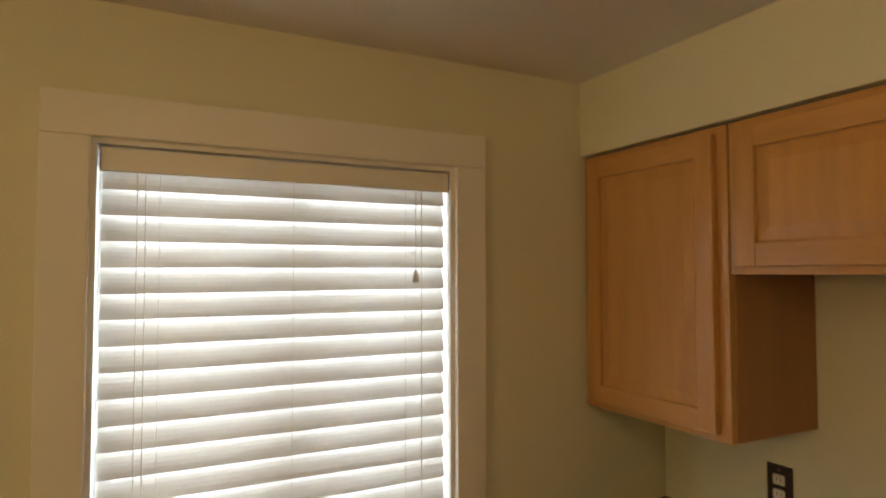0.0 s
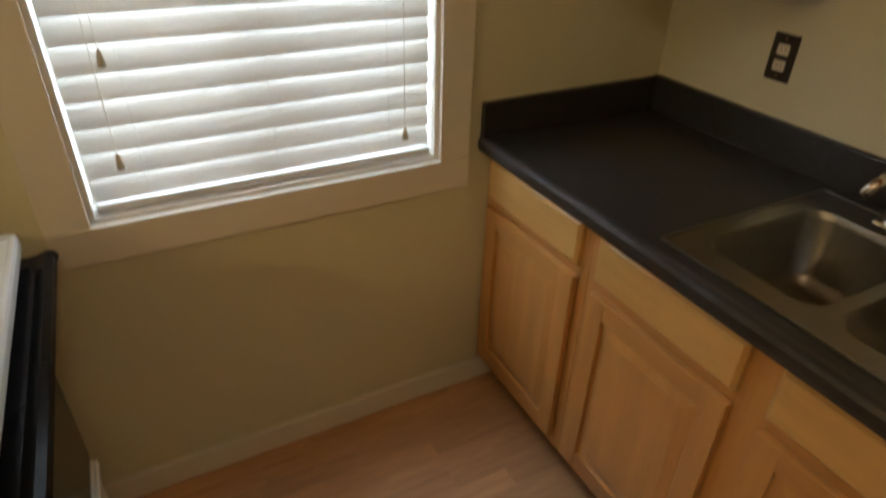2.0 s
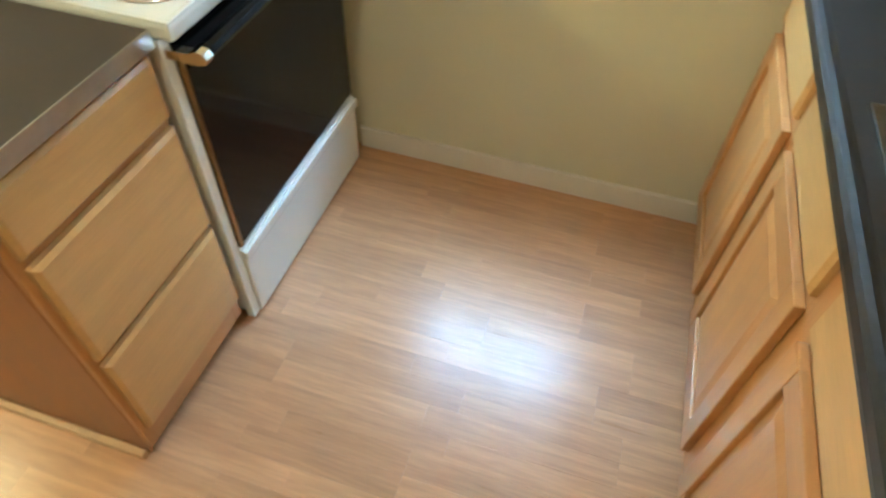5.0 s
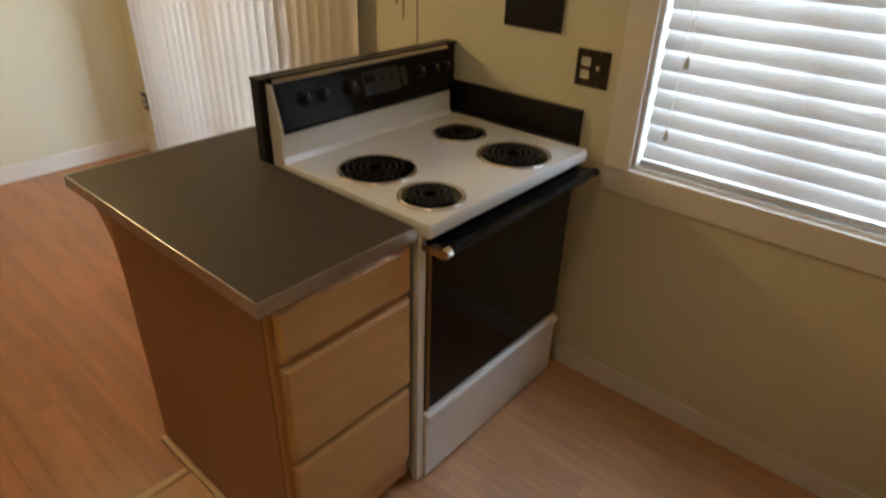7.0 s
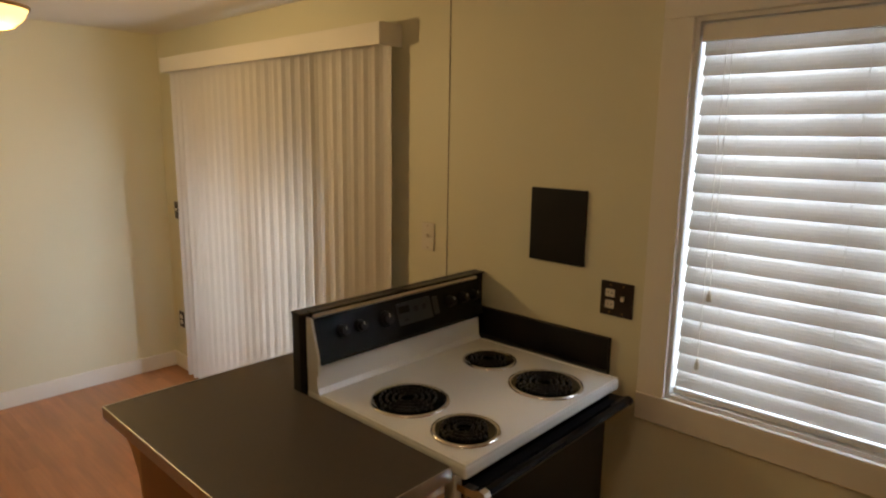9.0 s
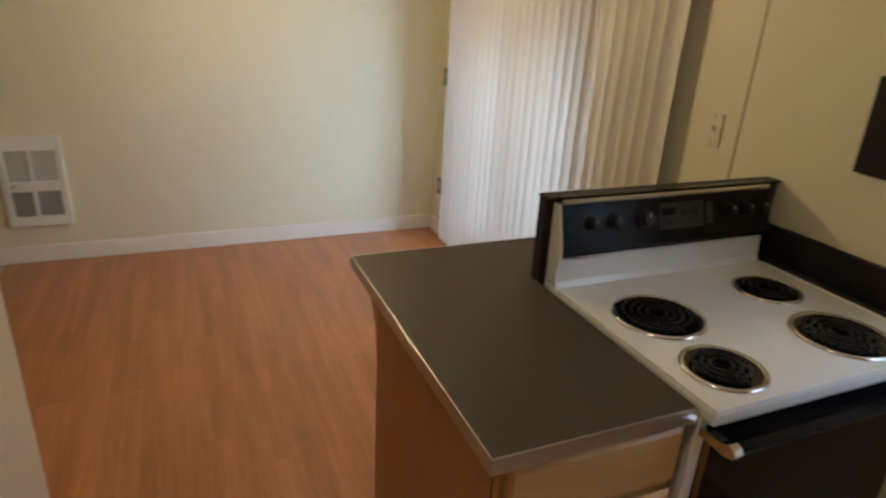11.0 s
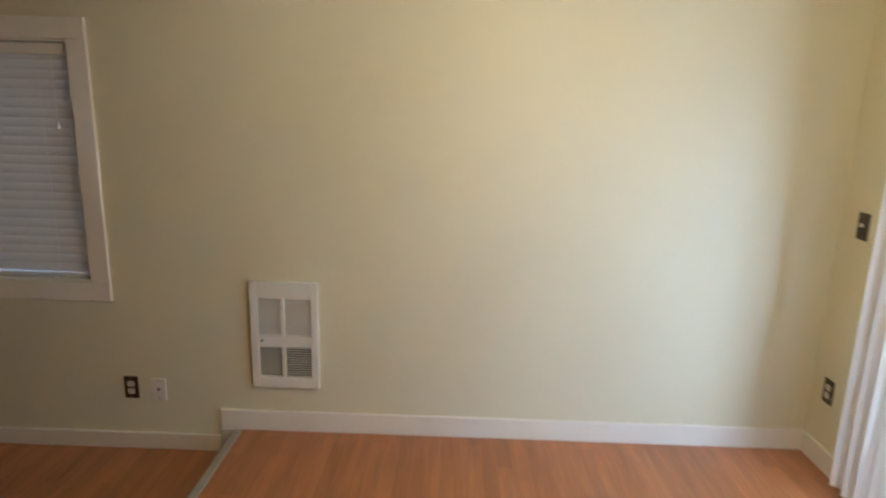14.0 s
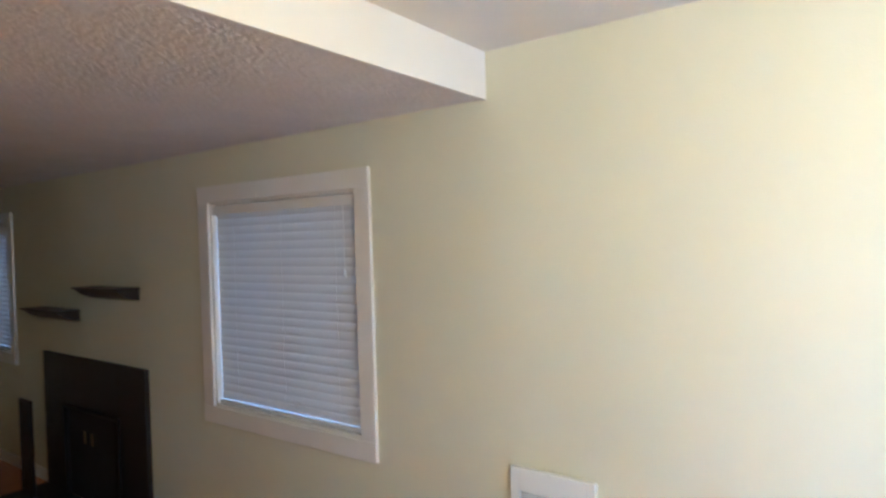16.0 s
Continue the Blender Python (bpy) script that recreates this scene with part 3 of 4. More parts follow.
def tray(x0, x1, y0, y1, top_z, depth, r=0.05, wall=0.02):
    """An open bowl with rounded corners and sloped sides."""
    bm = bmesh.new()

    def ring(inset, z, radius):
        pts = []
        for cx, cy, a0 in ((x1 - inset - radius, y1 - inset - radius, 0), (x0 + inset + radius, y1 - inset - radius, 90),
                           (x0 + inset + radius, y0 + inset + radius, 180), (x1 - inset - radius, y0 + inset + radius, 270)):
            for k in range(7):
                a = radians(a0 + 15 * k)
                pts.append(bm.verts.new((cx + radius * math.cos(a), cy + radius * math.sin(a), z)))
        return pts

    rings = [ring(0.0, top_z, r), ring(0.003, top_z - 0.004, r), ring(0.006, top_z - 0.02, r), ring(wall, top_z - depth + 0.03, r), ring(wall + 0.02, top_z - depth, r * 0.8)]
    for a, b in zip(rings, rings[1:]):
        for k in range(len(a)):
            bm.faces.new((a[k], a[(k + 1) % len(a)], b[(k + 1) % len(a)], b[k]))
    bm.faces.new(rings[-1])
    return bm




def deck(x0, x1, y0, y1, cx0, cx1, cy0, cy1, z, r=0.05):
    """The flat rim between a rounded bowl mouth (x0..y1) and its cell of the sink (cx0..cy1)."""
    bm = bmesh.new()
    corners = [bm.verts.new((x, y, z)) for x, y in ((cx1, cy1), (cx0, cy1), (cx0, cy0), (cx1, cy0))]
    ring = []
    for n, (px, py, a0) in enumerate(((x1 - r, y1 - r, 0), (x0 + r, y1 - r, 90), (x0 + r, y0 + r, 180), (x1 - r, y0 + r, 270))):
        for k in range(7):
            a = radians(a0 + 15 * k)
            ring.append((n, bm.verts.new((px + r * math.cos(a), py + r * math.sin(a), z))))
    for k in range(len(ring)):
        (n, v), (m, w) = ring[k], ring[(k + 1) % len(ring)]
        if n == m:
            bm.faces.new((v, w, corners[n]))
        else:
            bm.faces.new((v, w, corners[m], corners[n]))
    return bm


part("rim", deck(-0.525, -0.155, -0.945, -0.69, -0.577, -0.065, -0.96, -0.65, 0.9195), STEEL, sink)
part("rim", deck(-0.525, -0.155, -1.23, -0.975, -0.577, -0.065, -1.27, -0.96, 0.9195), STEEL, sink)
for x0, x1, y0, y1 in ((-0.585, -0.577, -1.278, -0.642), (-0.065, -0.057, -1.278, -0.642), (-0.577, -0.065, -0.65, -0.642), (-0.577, -0.065, -1.278, -1.27)):
    part("rolled_lip", block(x0, x1, y0, y1, 0.9155, 0.9215, bevel=0.0015), STEEL, sink)
for y0, y1 in ((-0.945, -0.69), (-1.23, -0.975)):
    bowl = part("bowl", tray(-0.525, -0.155, y0, y1, 0.9195, 0.18), STEEL, sink, smooth=True)
    part("drain", spun([(0.045, 0.002), (0.040, 0.005), (0.028, 0.004), (0.026, -0.002), (0.001, -0.003)], (-0.335, (y0 + y1) / 2, 0.737), 24), CHROME, bowl, smooth=True)
tap = thing("kitchen_tap", (-0.105, -0.91, 0.921), "chrome single-spout kitchen tap behind the sink", "tap")
part("base_plate", block(-0.135, -0.075, -1.02, -0.80, 0.9215, 0.934, bevel=0.005), CHROME, tap)
part("body", spun([(0.024, 0.0), (0.022, 0.03), (0.018, 0.05), (0.0, 0.055)], (-0.105, -0.91, 0.934), 20), CHROME, tap, smooth=True)
sp = bmesh.new()
points = [(-0.105, -0.91, 0.97), (-0.125, -0.90, 1.05), (-0.18, -0.875, 1.085), (-0.25, -0.845, 1.075), (-0.285, -0.83, 1.04)]
for a, b in zip(points, points[1:]):
    rod(sp, a, b, 0.011, 14)
part("spout", sp, CHROME, tap, smooth=True)
for y in (-0.825, -0.995):
    part("handle", spun([(0.020, 0.0), (0.022, 0.012), (0.016, 0.032), (0.019, 0.046), (0.0, 0.050)], (-0.105, y, 0.934), 18), CHROME, tap, smooth=True)

# ---- peninsula ----
PX0, PX1, PY0, PY1 = -2.696, -1.777, -1.298, -0.848
pen = thing("drawer_cabinet", (-2.182, -1.05, 0.0), "maple three-drawer peninsula cabinet with a brown side panel", "cabinet")
part("carcass", block(-2.527, -1.824, -1.258, -0.852, 0.05, 0.882), BROWN_PANEL, pen)
part("toe_kick", block(-2.492, -1.892, -1.250, -0.853, 0.0, 0.05), TOE, pen)
part("side_panel", block(-2.527, -1.822, -1.267, -1.2585, 0.012, 0.882, bevel=0.001), BROWN_PANEL, pen)
for p0, p1 in ((-1.264, -1.236), (-0.880, -0.852)):
    part("face_stile", block(-1.823, -1.806, p0, p1, 0.05, 0.882, bevel=0.002), OAK, pen)
for q0, q1 in ((0.05, 0.150), (0.405, 0.435), (0.705, 0.738), (0.850, 0.882)):
    part("face_rail", block(-1.823, -1.8065, -1.236, -0.880, q0, q1), OAK_FLAT, pen)
for z0, z1 in ((0.733, 0.866), (0.430, 0.709), (0.136, 0.408)):
    slab_front("drawer_front", pen, -1.805, -1.250, -0.856, z0, z1, facing=1, mat=PALE_OAK, thick=0.020)
part("floor_moulding", block(-2.532, -1.832, -1.287, -1.2675, 0.0, 0.022, bevel=0.006), STRIP, pen, "pale wood strip along the floor")
part("corbel", prism([(-2.528, 0.882), (-2.665, 0.882), (-2.655, 0.850), (-2.605, 0.812), (-2.560, 0.745), (-2.545, 0.665), (-2.528, 0.600)], -1.262, -1.225), OAK, pen, "curved wooden bracket")
part("back_panel", block(-2.534, -2.5275, -1.262, -0.852, 0.012, 0.882), BROWN_PANEL, pen)
pen_top = thing("peninsula_top", (-2.232, -1.05, 0.883), "taupe laminate top with worn metal edging", "countertop")
part("worktop", block(PX0 + 0.004, PX1 - 0.004, PY0 + 0.004, PY1, 0.883, 0.915), TAUPE, pen_top)
part("edging", block(PX1 - 0.0035, PX1, PY0, PY1, 0.881, 0.9165, bevel=0.001), EDGE, pen_top, "worn metal edging")
part("edging", block(PX0, PX1 - 0.004, PY0, PY0 + 0.0035, 0.881, 0.9165, bevel=0.001), EDGE, pen_top)
part("edging", block(PX0, PX0 + 0.0035, PY0 + 0.004, PY1, 0.881, 0.9165, bevel=0.001), EDGE, pen_top)
part("worktop_back", block(PX0 + 0.004, -2.427, PY1, -0.60, 0.883, 0.915), TAUPE, pen_top)
part("edging", block(PX0, PX0 + 0.0035, PY1, -0.60, 0.881, 0.9165, bevel=0.001), EDGE, pen_top)

# floor strip between kitchen and dining floors
structure("floor_strip", prism([(-2.374, 0.0), (-2.368, 0.006), (-2.344, 0.007), (-2.337, 0.0)], -2.06, -1.288), STRIP, "pale wood threshold strip between two floors", "trim")

# ---- stove ----
GX0, GX1, GY0, GY1 = -2.377, -1.747, -0.834, -0.080
stove = thing("stove", (-2.082, -0.45, 0.0), "white electric coil stove with a black oven door", "stove")
part("body", block(GX0, -1.807, GY0 + 0.004, GY1 - 0.004, 0.03, 0.885, bevel=0.003), ENAMEL, stove)
part("plinth", block(GX0 + 0.03, -1.852, GY0 + 0.02, GY1 - 0.02, 0.0, 0.03), TOE, stove)
cook = part("cooktop", block(GX0, GX1, GY0, GY1, 0.886, 0.920, bevel=0.008), ENAMEL, stove)
lip = bmesh.new()
box(lip, GX0 + 0.07, GX1 - 0.002, GY0 + 0.002, GY0 + 0.014, 0.918, 0.924, bevel=0.003)
box(lip, GX0 + 0.07, GX1 - 0.002, GY1 - 0.014, GY1 - 0.002, 0.918, 0.924, bevel=0.003)
box(lip, GX1 - 0.014, GX1 - 0.002, GY0 + 0.014, GY1 - 0.014, 0.918, 0.924, bevel=0.003)
part("cooktop_lip", lip, ENAMEL, cook)
part("side_flange", block(-1.8065, -1.782, GY0 + 0.001, GY0 + 0.028, 0.012, 0.884, bevel=0.002), ENAMEL, stove)
part("drawer", block(-1.808, -1.774, GY0 + 0.030, GY1 - 0.006, 0.012, 0.272, bevel=0.006), ENAMEL, stove, "white enamel storage drawer")
part("drawer_lip", block(-1.777, -1.765, GY0 + 0.030, GY1 - 0.006, 0.236, 0.268, bevel=0.005), ENAMEL, stove)
door = part("oven_door", block(-1.808, -1.78, GY0 + 0.030, GY1 - 0.008, 0.284, 0.850, bevel=0.006), BLACK, stove, "black glass oven door")
part("door_glass", block(-1.7798, -1.7765, GY0 + 0.046, GY1 - 0.020, 0.300, 0.800, bevel=0.001), DARK_GLASS, door)
part("door_trim", block(-1.782, -1.7745, GY0 + 0.0305, GY0 + 0.043, 0.286, 0.848, bevel=0.002), BRASS, door, "worn chrome edge trim")
grip = [(-1.778, 0.848), (-1.716, 0.846), (-1.698, 0.851), (-1.694, 0.860), (-1.699, 0.870), (-1.712, 0.873), (-1.730, 0.866), (-1.778, 0.864)]
handle = part("handle", prism(grip, GY0 + 0.026, GY1 - 0.016), BLACK, stove, "black bar handle with chrome ends")
swell = [(-1.737 + (x + 1.737) * 1.06, 0.860 + (z - 0.860) * 1.10) for x, z in grip]
part("handle_end", prism(swell, GY0 + 0.006, GY0 + 0.028), CHROME, handle)
part("handle_end", prism(swell, GY1 - 0.018, GY1 - 0.004), BLACK, handle)
part("door_head", block(-1.806, -1.782, GY0 + 0.030, GY1 - 0.008, 0.8505, 0.885, bevel=0.002), BLACK_SATIN, stove)
part("vent_slot", block(-1.7795, -1.7745, GY0 + 0.05, GY1 - 0.05, 0.815, 0.832), DARK_SLOT, door)


def burner(cx, cy, r):
    b = part("drip_bowl", spun([(r + 0.014, 0.0), (r + 0.012, 0.004), (r + 0.004, 0.0045), (r - 0.004, 0.0016), (r * 0.6, 0.0010), (r * 0.25, 0.0006), (0.001, 0.0006)], (cx, cy, 0.9204), 40), BOWL, stove, "dark chrome drip bowl", smooth=True)
    ring = spun([(r + 0.016, 0.0), (r + 0.014, 0.0052), (r + 0.005, 0.0055), (r + 0.002, 0.001)], (cx, cy, 0.921), 40)
    part("trim_ring", ring, CHROME, b, smooth=True)
    coil = bmesh.new()
    turns = 4 if r > 0.08 else 3
    last = None
    steps = 26 * turns
    for k in range(steps + 1):
        rr = 0.018 + (r - 0.026) * k / steps
        a = 2 * math.pi * k / 26
        p = Vector((cx + rr * math.cos(a), cy + rr * math.sin(a), 0.930))
        if last is not None:
            rod(coil, last, p, 0.0042, 6)
        last = p
    part("coil", coil, COIL, b, smooth=True)
    return b


burner(-1.867, -0.696, 0.077)
burner(-2.105, -0.668, 0.101)
burner(-2.143, -0.250, 0.077)
burner(-1.889, -0.290, 0.101)
# backguard: white riser, white cheek, black control panel leaning back
part("backguard_riser", prism([(-2.377, 0.905), (-2.31, 0.905), (-2.318, 0.918), (-2.328, 0.935), (-2.336, 1.030), (-2.377, 1.030)], GY0 + 0.004, GY1 - 0.004), ENAMEL, stove)
part("backguard_cheek", prism([(-2.377, 0.990), (-2.322, 0.975), (-2.322, 1.030), (-2.354, 1.146), (-2.377, 1.146)], GY0 + 0.003, GY0 + 0.011), ENAMEL, stove)
panel = part("control_panel", prism([(-2.382, 1.010), (-2.316, 1.010), (-2.31, 1.022), (-2.314, 1.034), (-2.351, 1.152), (-2.362, 1.163), (-2.382, 1.163)], GY0 + 0.0115, GY1 - 0.004), BLACK, stove, "black control panel with knobs and clock")
part("panel_trim", prism([(-2.356, 1.151), (-2.346, 1.147), (-2.344, 1.153), (-2.352, 1.159)], GY0 + 0.011, GY1 - 0.004), EDGE, panel, "thin metal trim")
tilt = Vector((0.965, 0, 0.264))
for y, r in ((-0.735, 0.020), (-0.665, 0.020), (-0.560, 0.027), (-0.250, 0.021), (-0.180, 0.021), (-0.120, 0.021)):
    base = Vector((-2.3325, y, 1.094))
    knob = bmesh.new()
    rod(knob, base, base + tilt * 0.012, r, 24, r * 0.92)
    rod(knob, base + tilt * 0.012, base + tilt * 0.026, r * 0.8, 24, r * 0.7)
    k = part("knob", knob, BLACK_SATIN, panel)
    up = Vector((-0.264, 0, 0.965))
    part("pointer", rod(bmesh.new(), base + tilt * 0.0266 + up * r * 0.15, base + tilt * 0.0266 + up * r * 0.62, 0.0014, 6), IVORY, k)
GREY_PRINT = material("grey_panel_print", (0.016, 0.016, 0.017), 0.3, vary=0.05)
lean = math.degrees(math.atan2(0.034, 0.124))
for y0, y1, z0, z1, mat_, nm in ((-0.505, -0.345, 1.074, 1.146, GREY_PRINT, "clock_panel"), (-0.497, -0.450, 1.112, 1.134, DARK_GLASS, "clock_window"), (-0.430, -0.410, 1.108, 1.126, BLACK_SATIN, "clock_button"),
                                 (-0.390, -0.372, 1.108, 1.126, BLACK_SATIN, "clock_button"), (-0.480, -0.462, 1.085, 1.096, BLACK_SATIN, "clock_button"), (-0.335, -0.310, 1.080, 1.140, GREY_PRINT, "printed_bar")):
    depth = {"clock_panel": 0.0015, "printed_bar": 0.0012}.get(nm, 0.003)

    def on(z, d):
        return (-2.314 - (z - 0.016 - 1.034) * 0.037 / 0.118 + d * 0.965, z - 0.016 + d * 0.264)

    part(nm, prism([on(z0, -0.002), on(z0, depth), on(z1, depth), on(z1, -0.002)], y0, y1), mat_, panel)

# black board behind the stove, black splash on the north wall, filler
board = thing("splash_board", (-2.402, -0.45, 0.9), "black laminate board standing behind the stove", "splash board")
part("board", block(-2.422, -2.3835, -0.850, -0.003, 0.02, 1.152, bevel=0.002), BLACK_SATIN, board)
part("cap", block(-2.424, -2.372, -0.852, -0.004, 1.1525, 1.160, bevel=0.002), BLACK_SATIN, board, "thin dark cap strip")
splash = thing("side_splash", (-2.112, -0.01, 0.9), "black laminate side splash along the wall", "backsplash")
part("splash", block(-2.3825, -1.822, -0.022, -0.0015, 0.88, 1.020, bevel=0.002), BLACK_SATIN, splash)
part("filler_top", block(-2.3825, -1.822, GY1 + 0.002, -0.0225, 0.88, 0.912), LAMINATE, splash)


# ---- wall plates ----
def wall_plate(axis, at, a, z, label, mat, gangs=1, kind="outlet", face=None):
    """A cover plate with outlets or a toggle; axis 'y': on the north wall, 'x': west wall, 'e': east wall."""
    w = 0.0355 if gangs == 1 else 0.058
    sign = {"y": -1, "x": 1, "e": -1}[axis]

    def b(p0, p1, d0, d1, q0, q1, bevel=0.0):
        lo, hi = sorted((at + sign * d0, at + sign * d1))
        return block(a + p0, a + p1, lo, hi, z + q0, z + q1, bevel=bevel) if axis == "y" else block(lo, hi, a + p0, a + p1, z + q0, z + q1, bevel=bevel)

    plate = thing("wall_outlet" if kind != "switch" else "light_switch", (a, at, z) if axis == "y" else (at, a, z), label, "outlet" if kind != "switch" else "switch")
    part("cover_plate", b(-w, w, 0.0005, 0.006, -0.058, 0.058, 0.003), mat, plate)
    face = face or IVORY
    centres = [0.0] if gangs == 1 else [-0.023, 0.023]
    kinds = [kind] if gangs == 1 else ["outlet", "switch"]
    for c, k in zip(centres, kinds):
        if k == "outlet":
            for q in (-0.0195, 0.0195):
                f = part("outlet_face", b(c - 0.0165, c + 0.0165, 0.005, 0.0075, q - 0.0135, q + 0.0135, 0.004), face, plate)
                for s in (-0.006, 0.006):
                    part("slot", b(c + s - 0.001, c + s + 0.001, 0.0074, 0.0079, q - 0.003, q + 0.005), DARK_SLOT, f)
        elif k == "switch":
            part("toggle", b(c - 0.005, c + 0.005, 0.005, 0.016, -0.002, 0.013, 0.002), face, plate)
        else:
            part("jack", b(c - 0.007, c + 0.007, 0.005, 0.008, -0.008, 0.008, 0.001), TOE, plate)
        for q in (-0.046, 0.046):
            part("screw", b(c - 0.003, c + 0.003, 0.0055, 0.0068, q - 0.003, q + 0.003, 0.001), BRASS, plate)
    return plate


wall_plate("e", 0.0, -0.395, 1.165, "brown double outlet with white faces above the worktop", BRONZE)
wall_plate("y", 0.0, -1.813, 1.155, "brown two-gang plate with an outlet and a switch", BRONZE, gangs=2, kind="outlet")
wall_plate("y", 0.0, -2.683, 1.259, "cream light switch near the patio door", IVORY, kind="switch")
wall_plate("y", 0.0, -5.075, 1.148, "brown light switch near the corner", BRONZE, kind="switch")
wall_plate("y", 0.0, -5.108, 0.367, "brown outlet with white faces near the baseboard", BRONZE)
wall_plate("x", WEST, -3.329, 0.205, "brown outlet with white faces on the living room wall", BRONZE)
wall_plate("x", WEST, -3.192, 0.199, "cream phone jack plate on the living room wall", TRIM, kind="jack")
cover = thing("wall_panel_cover", (-2.05, 0.0, 1.245), "flat black square cover on the wall above the stove", "wall panel")
part("plate", block(-2.162, -1.940, -0.012, -0.001, 1.245, 1.503, bevel=0.002), BLACK_SATIN, cover)

# ---- fridge ----
FX0, FX1, FY = -2.320, -1.560, -2.055
fridge = thing("refrigerator", (-1.94, -2.40, 0.0), "white top-freezer refrigerator with a yellowed door gap", "refrigerator")
part("body", block(FX0 + 0.008, FX1 - 0.008, -2.80, FY - 0.075, 0.02, 1.660, bevel=0.004), FRIDGE, fridge)
part("freezer_door", block(FX0, FX1, FY - 0.066, FY, 1.146, 1.668, bevel=0.012), FRIDGE, fridge)
part("fridge_door", block(FX0, FX1, FY - 0.066, FY, 0.11, 1.132, bevel=0.012), FRIDGE, fridge)
part("gasket", block(FX0 + 0.012, FX1 - 0.012, FY - 0.075, FY - 0.066, 0.12, 1.655), GASKET, fridge)
part("gap_strip", block(FX0 + 0.004, FX1 - 0.004, FY - 0.062, FY - 0.010, 1.1325, 1.1455), GASKET, fridge, "yellowed strip between the doors")
part("kick_grille", block(FX0 + 0.02, FX1 - 0.02, FY - 0.07, FY - 0.05, 0.01, 0.10), TOE, fridge)
part("hinge_cover", block(FX0 + 0.02, FX0 + 0.09, FY - 0.08, FY - 0.02, 1.6685, 1.683, bevel=0.003), FRIDGE, fridge)
for z0, z1 in ((1.20, 1.51), (0.72, 1.11)):
    h = part("handle", block(FX1 - 0.075, FX1 - 0.045, FY + 0.022, FY + 0.040, z0, z1, bevel=0.006), FRIDGE, fridge)
    for z in (z0 + 0.02, z1 - 0.03):
        part("handle_foot", block(FX1 - 0.071, FX1 - 0.049, FY + 0.0005, FY + 0.022, z, z + 0.02), FRIDGE, h)

# ---- wall heater ----
HY0, HY1, HZ0, HZ1 = -2.712, -2.386, 0.241, 0.778
heater = thing("wall_heater", (WEST, (HY0 + HY1) / 2, HZ0), "white electric wall heater with louvred grilles", "wall heater")
part("back_box", block(WEST + 0.0005, WEST + 0.006, HY0 + 0.02, HY1 - 0.02, HZ0 + 0.02, HZ1 - 0.02), DARK_SLOT, heater)
L, R = WEST + 0.003, WEST + 0.026
for y0, y1, z0, z1 in ((HY0, HY0 + 0.036, HZ0, HZ1), (HY1 - 0.036, HY1, HZ0, HZ1), (HY0 + 0.036, HY1 - 0.036, HZ1 - 0.080, HZ1), (HY0 + 0.036, HY1 - 0.036, HZ0, HZ0 + 0.055),
                       (HY0 + 0.036, HY1 - 0.036, HZ0 + 0.211, HZ0 + 0.268), (-2.565, -2.547, HZ0 + 0.055, HZ0 + 0.211), (-2.565, -2.547, HZ0 + 0.268, HZ1 - 0.080)):
    part("frame_bar", block(L, R, y0, y1, z0, z1, bevel=0.003), ENAMEL, heater)
for z0, z1, step, tone in ((HZ0 + 0.058, HZ0 + 0.209, 0.0120, ENAMEL), (HZ0 + 0.271, HZ1 - 0.082, 0.0105, ENAMEL)):
    for y0, y1 in ((HY0 + 0.037, -2.566), (-2.546, HY1 - 0.037)):
        z = z0
        thick = 0.0030 if step > 0.011 else 0.0062
        while z < z1 - 0.004:
            part("louvre", block(WEST + 0.012, WEST + 0.020, y0, y1, z, z + thick), tone, heater)
            z += step
part("thermostat_knob", rod(bmesh.new(), (R - 0.001, HY0 + 0.055, HZ0 + 0.245), (R + 0.008, HY0 + 0.055, HZ0 + 0.245), 0.006, 14), TOE, heater)

# ---- dining lamp ----
LX, LY, LZ = -3.72, -1.27, 2.03
lamp = thing("ceiling_lamp", (LX, LY, CEIL), "brass ceiling lamp with a lit amber glass bowl", "ceiling lamp")
part("canopy", spun([(0.0, 0.0), (0.070, 0.0), (0.067, -0.018), (0.024, -0.030), (0.010, -0.034)], (LX, LY, CEIL), 28), BRASS, lamp, smooth=True)
part("stem", rod(bmesh.new(), (LX, LY, CEIL - 0.03), (LX, LY, LZ - 0.004), 0.007), BRASS, lamp)
part("glass_bowl", spun([(0.012, 0.0), (0.060, 0.006), (0.105, 0.024), (0.138, 0.055), (0.150, 0.084), (0.154, 0.086), (0.150, 0.078), (0.134, 0.047), (0.100, 0.017), (0.012, -0.006)], (LX, LY, LZ), 40), AMBER, lamp, "lit amber glass bowl", smooth=True)
part("rim_ring", spun([(0.152, 0.080), (0.159, 0.083), (0.159, 0.091), (0.152, 0.094), (0.152, 0.080)], (LX, LY, LZ), 40), BRASS, lamp, smooth=True)
part("finial", spun([(0.016, 0.0), (0.018, -0.008), (0.010, -0.016), (0.012, -0.024), (0.006, -0.034), (0.0, -0.037)], (LX, LY, LZ), 20), BRASS, lamp, smooth=True)
for k in range(3):
    a = radians(15 + 120 * k)
    part("arm", rod(bmesh.new(), (LX, LY, CEIL - 0.09), (LX + 0.152 * math.cos(a), LY + 0.152 * math.sin(a), LZ + 0.090), 0.0045), BRASS, lamp)
bulb = new("bulb_light", bpy.data.lights.new("bulb_light", "POINT"))
bulb.data.energy, bulb.data.color, bulb.data.shadow_soft_size = BULB, (1.0, 0.67, 0.27), 0.05
bulb.location = (LX, LY, LZ - 0.10)

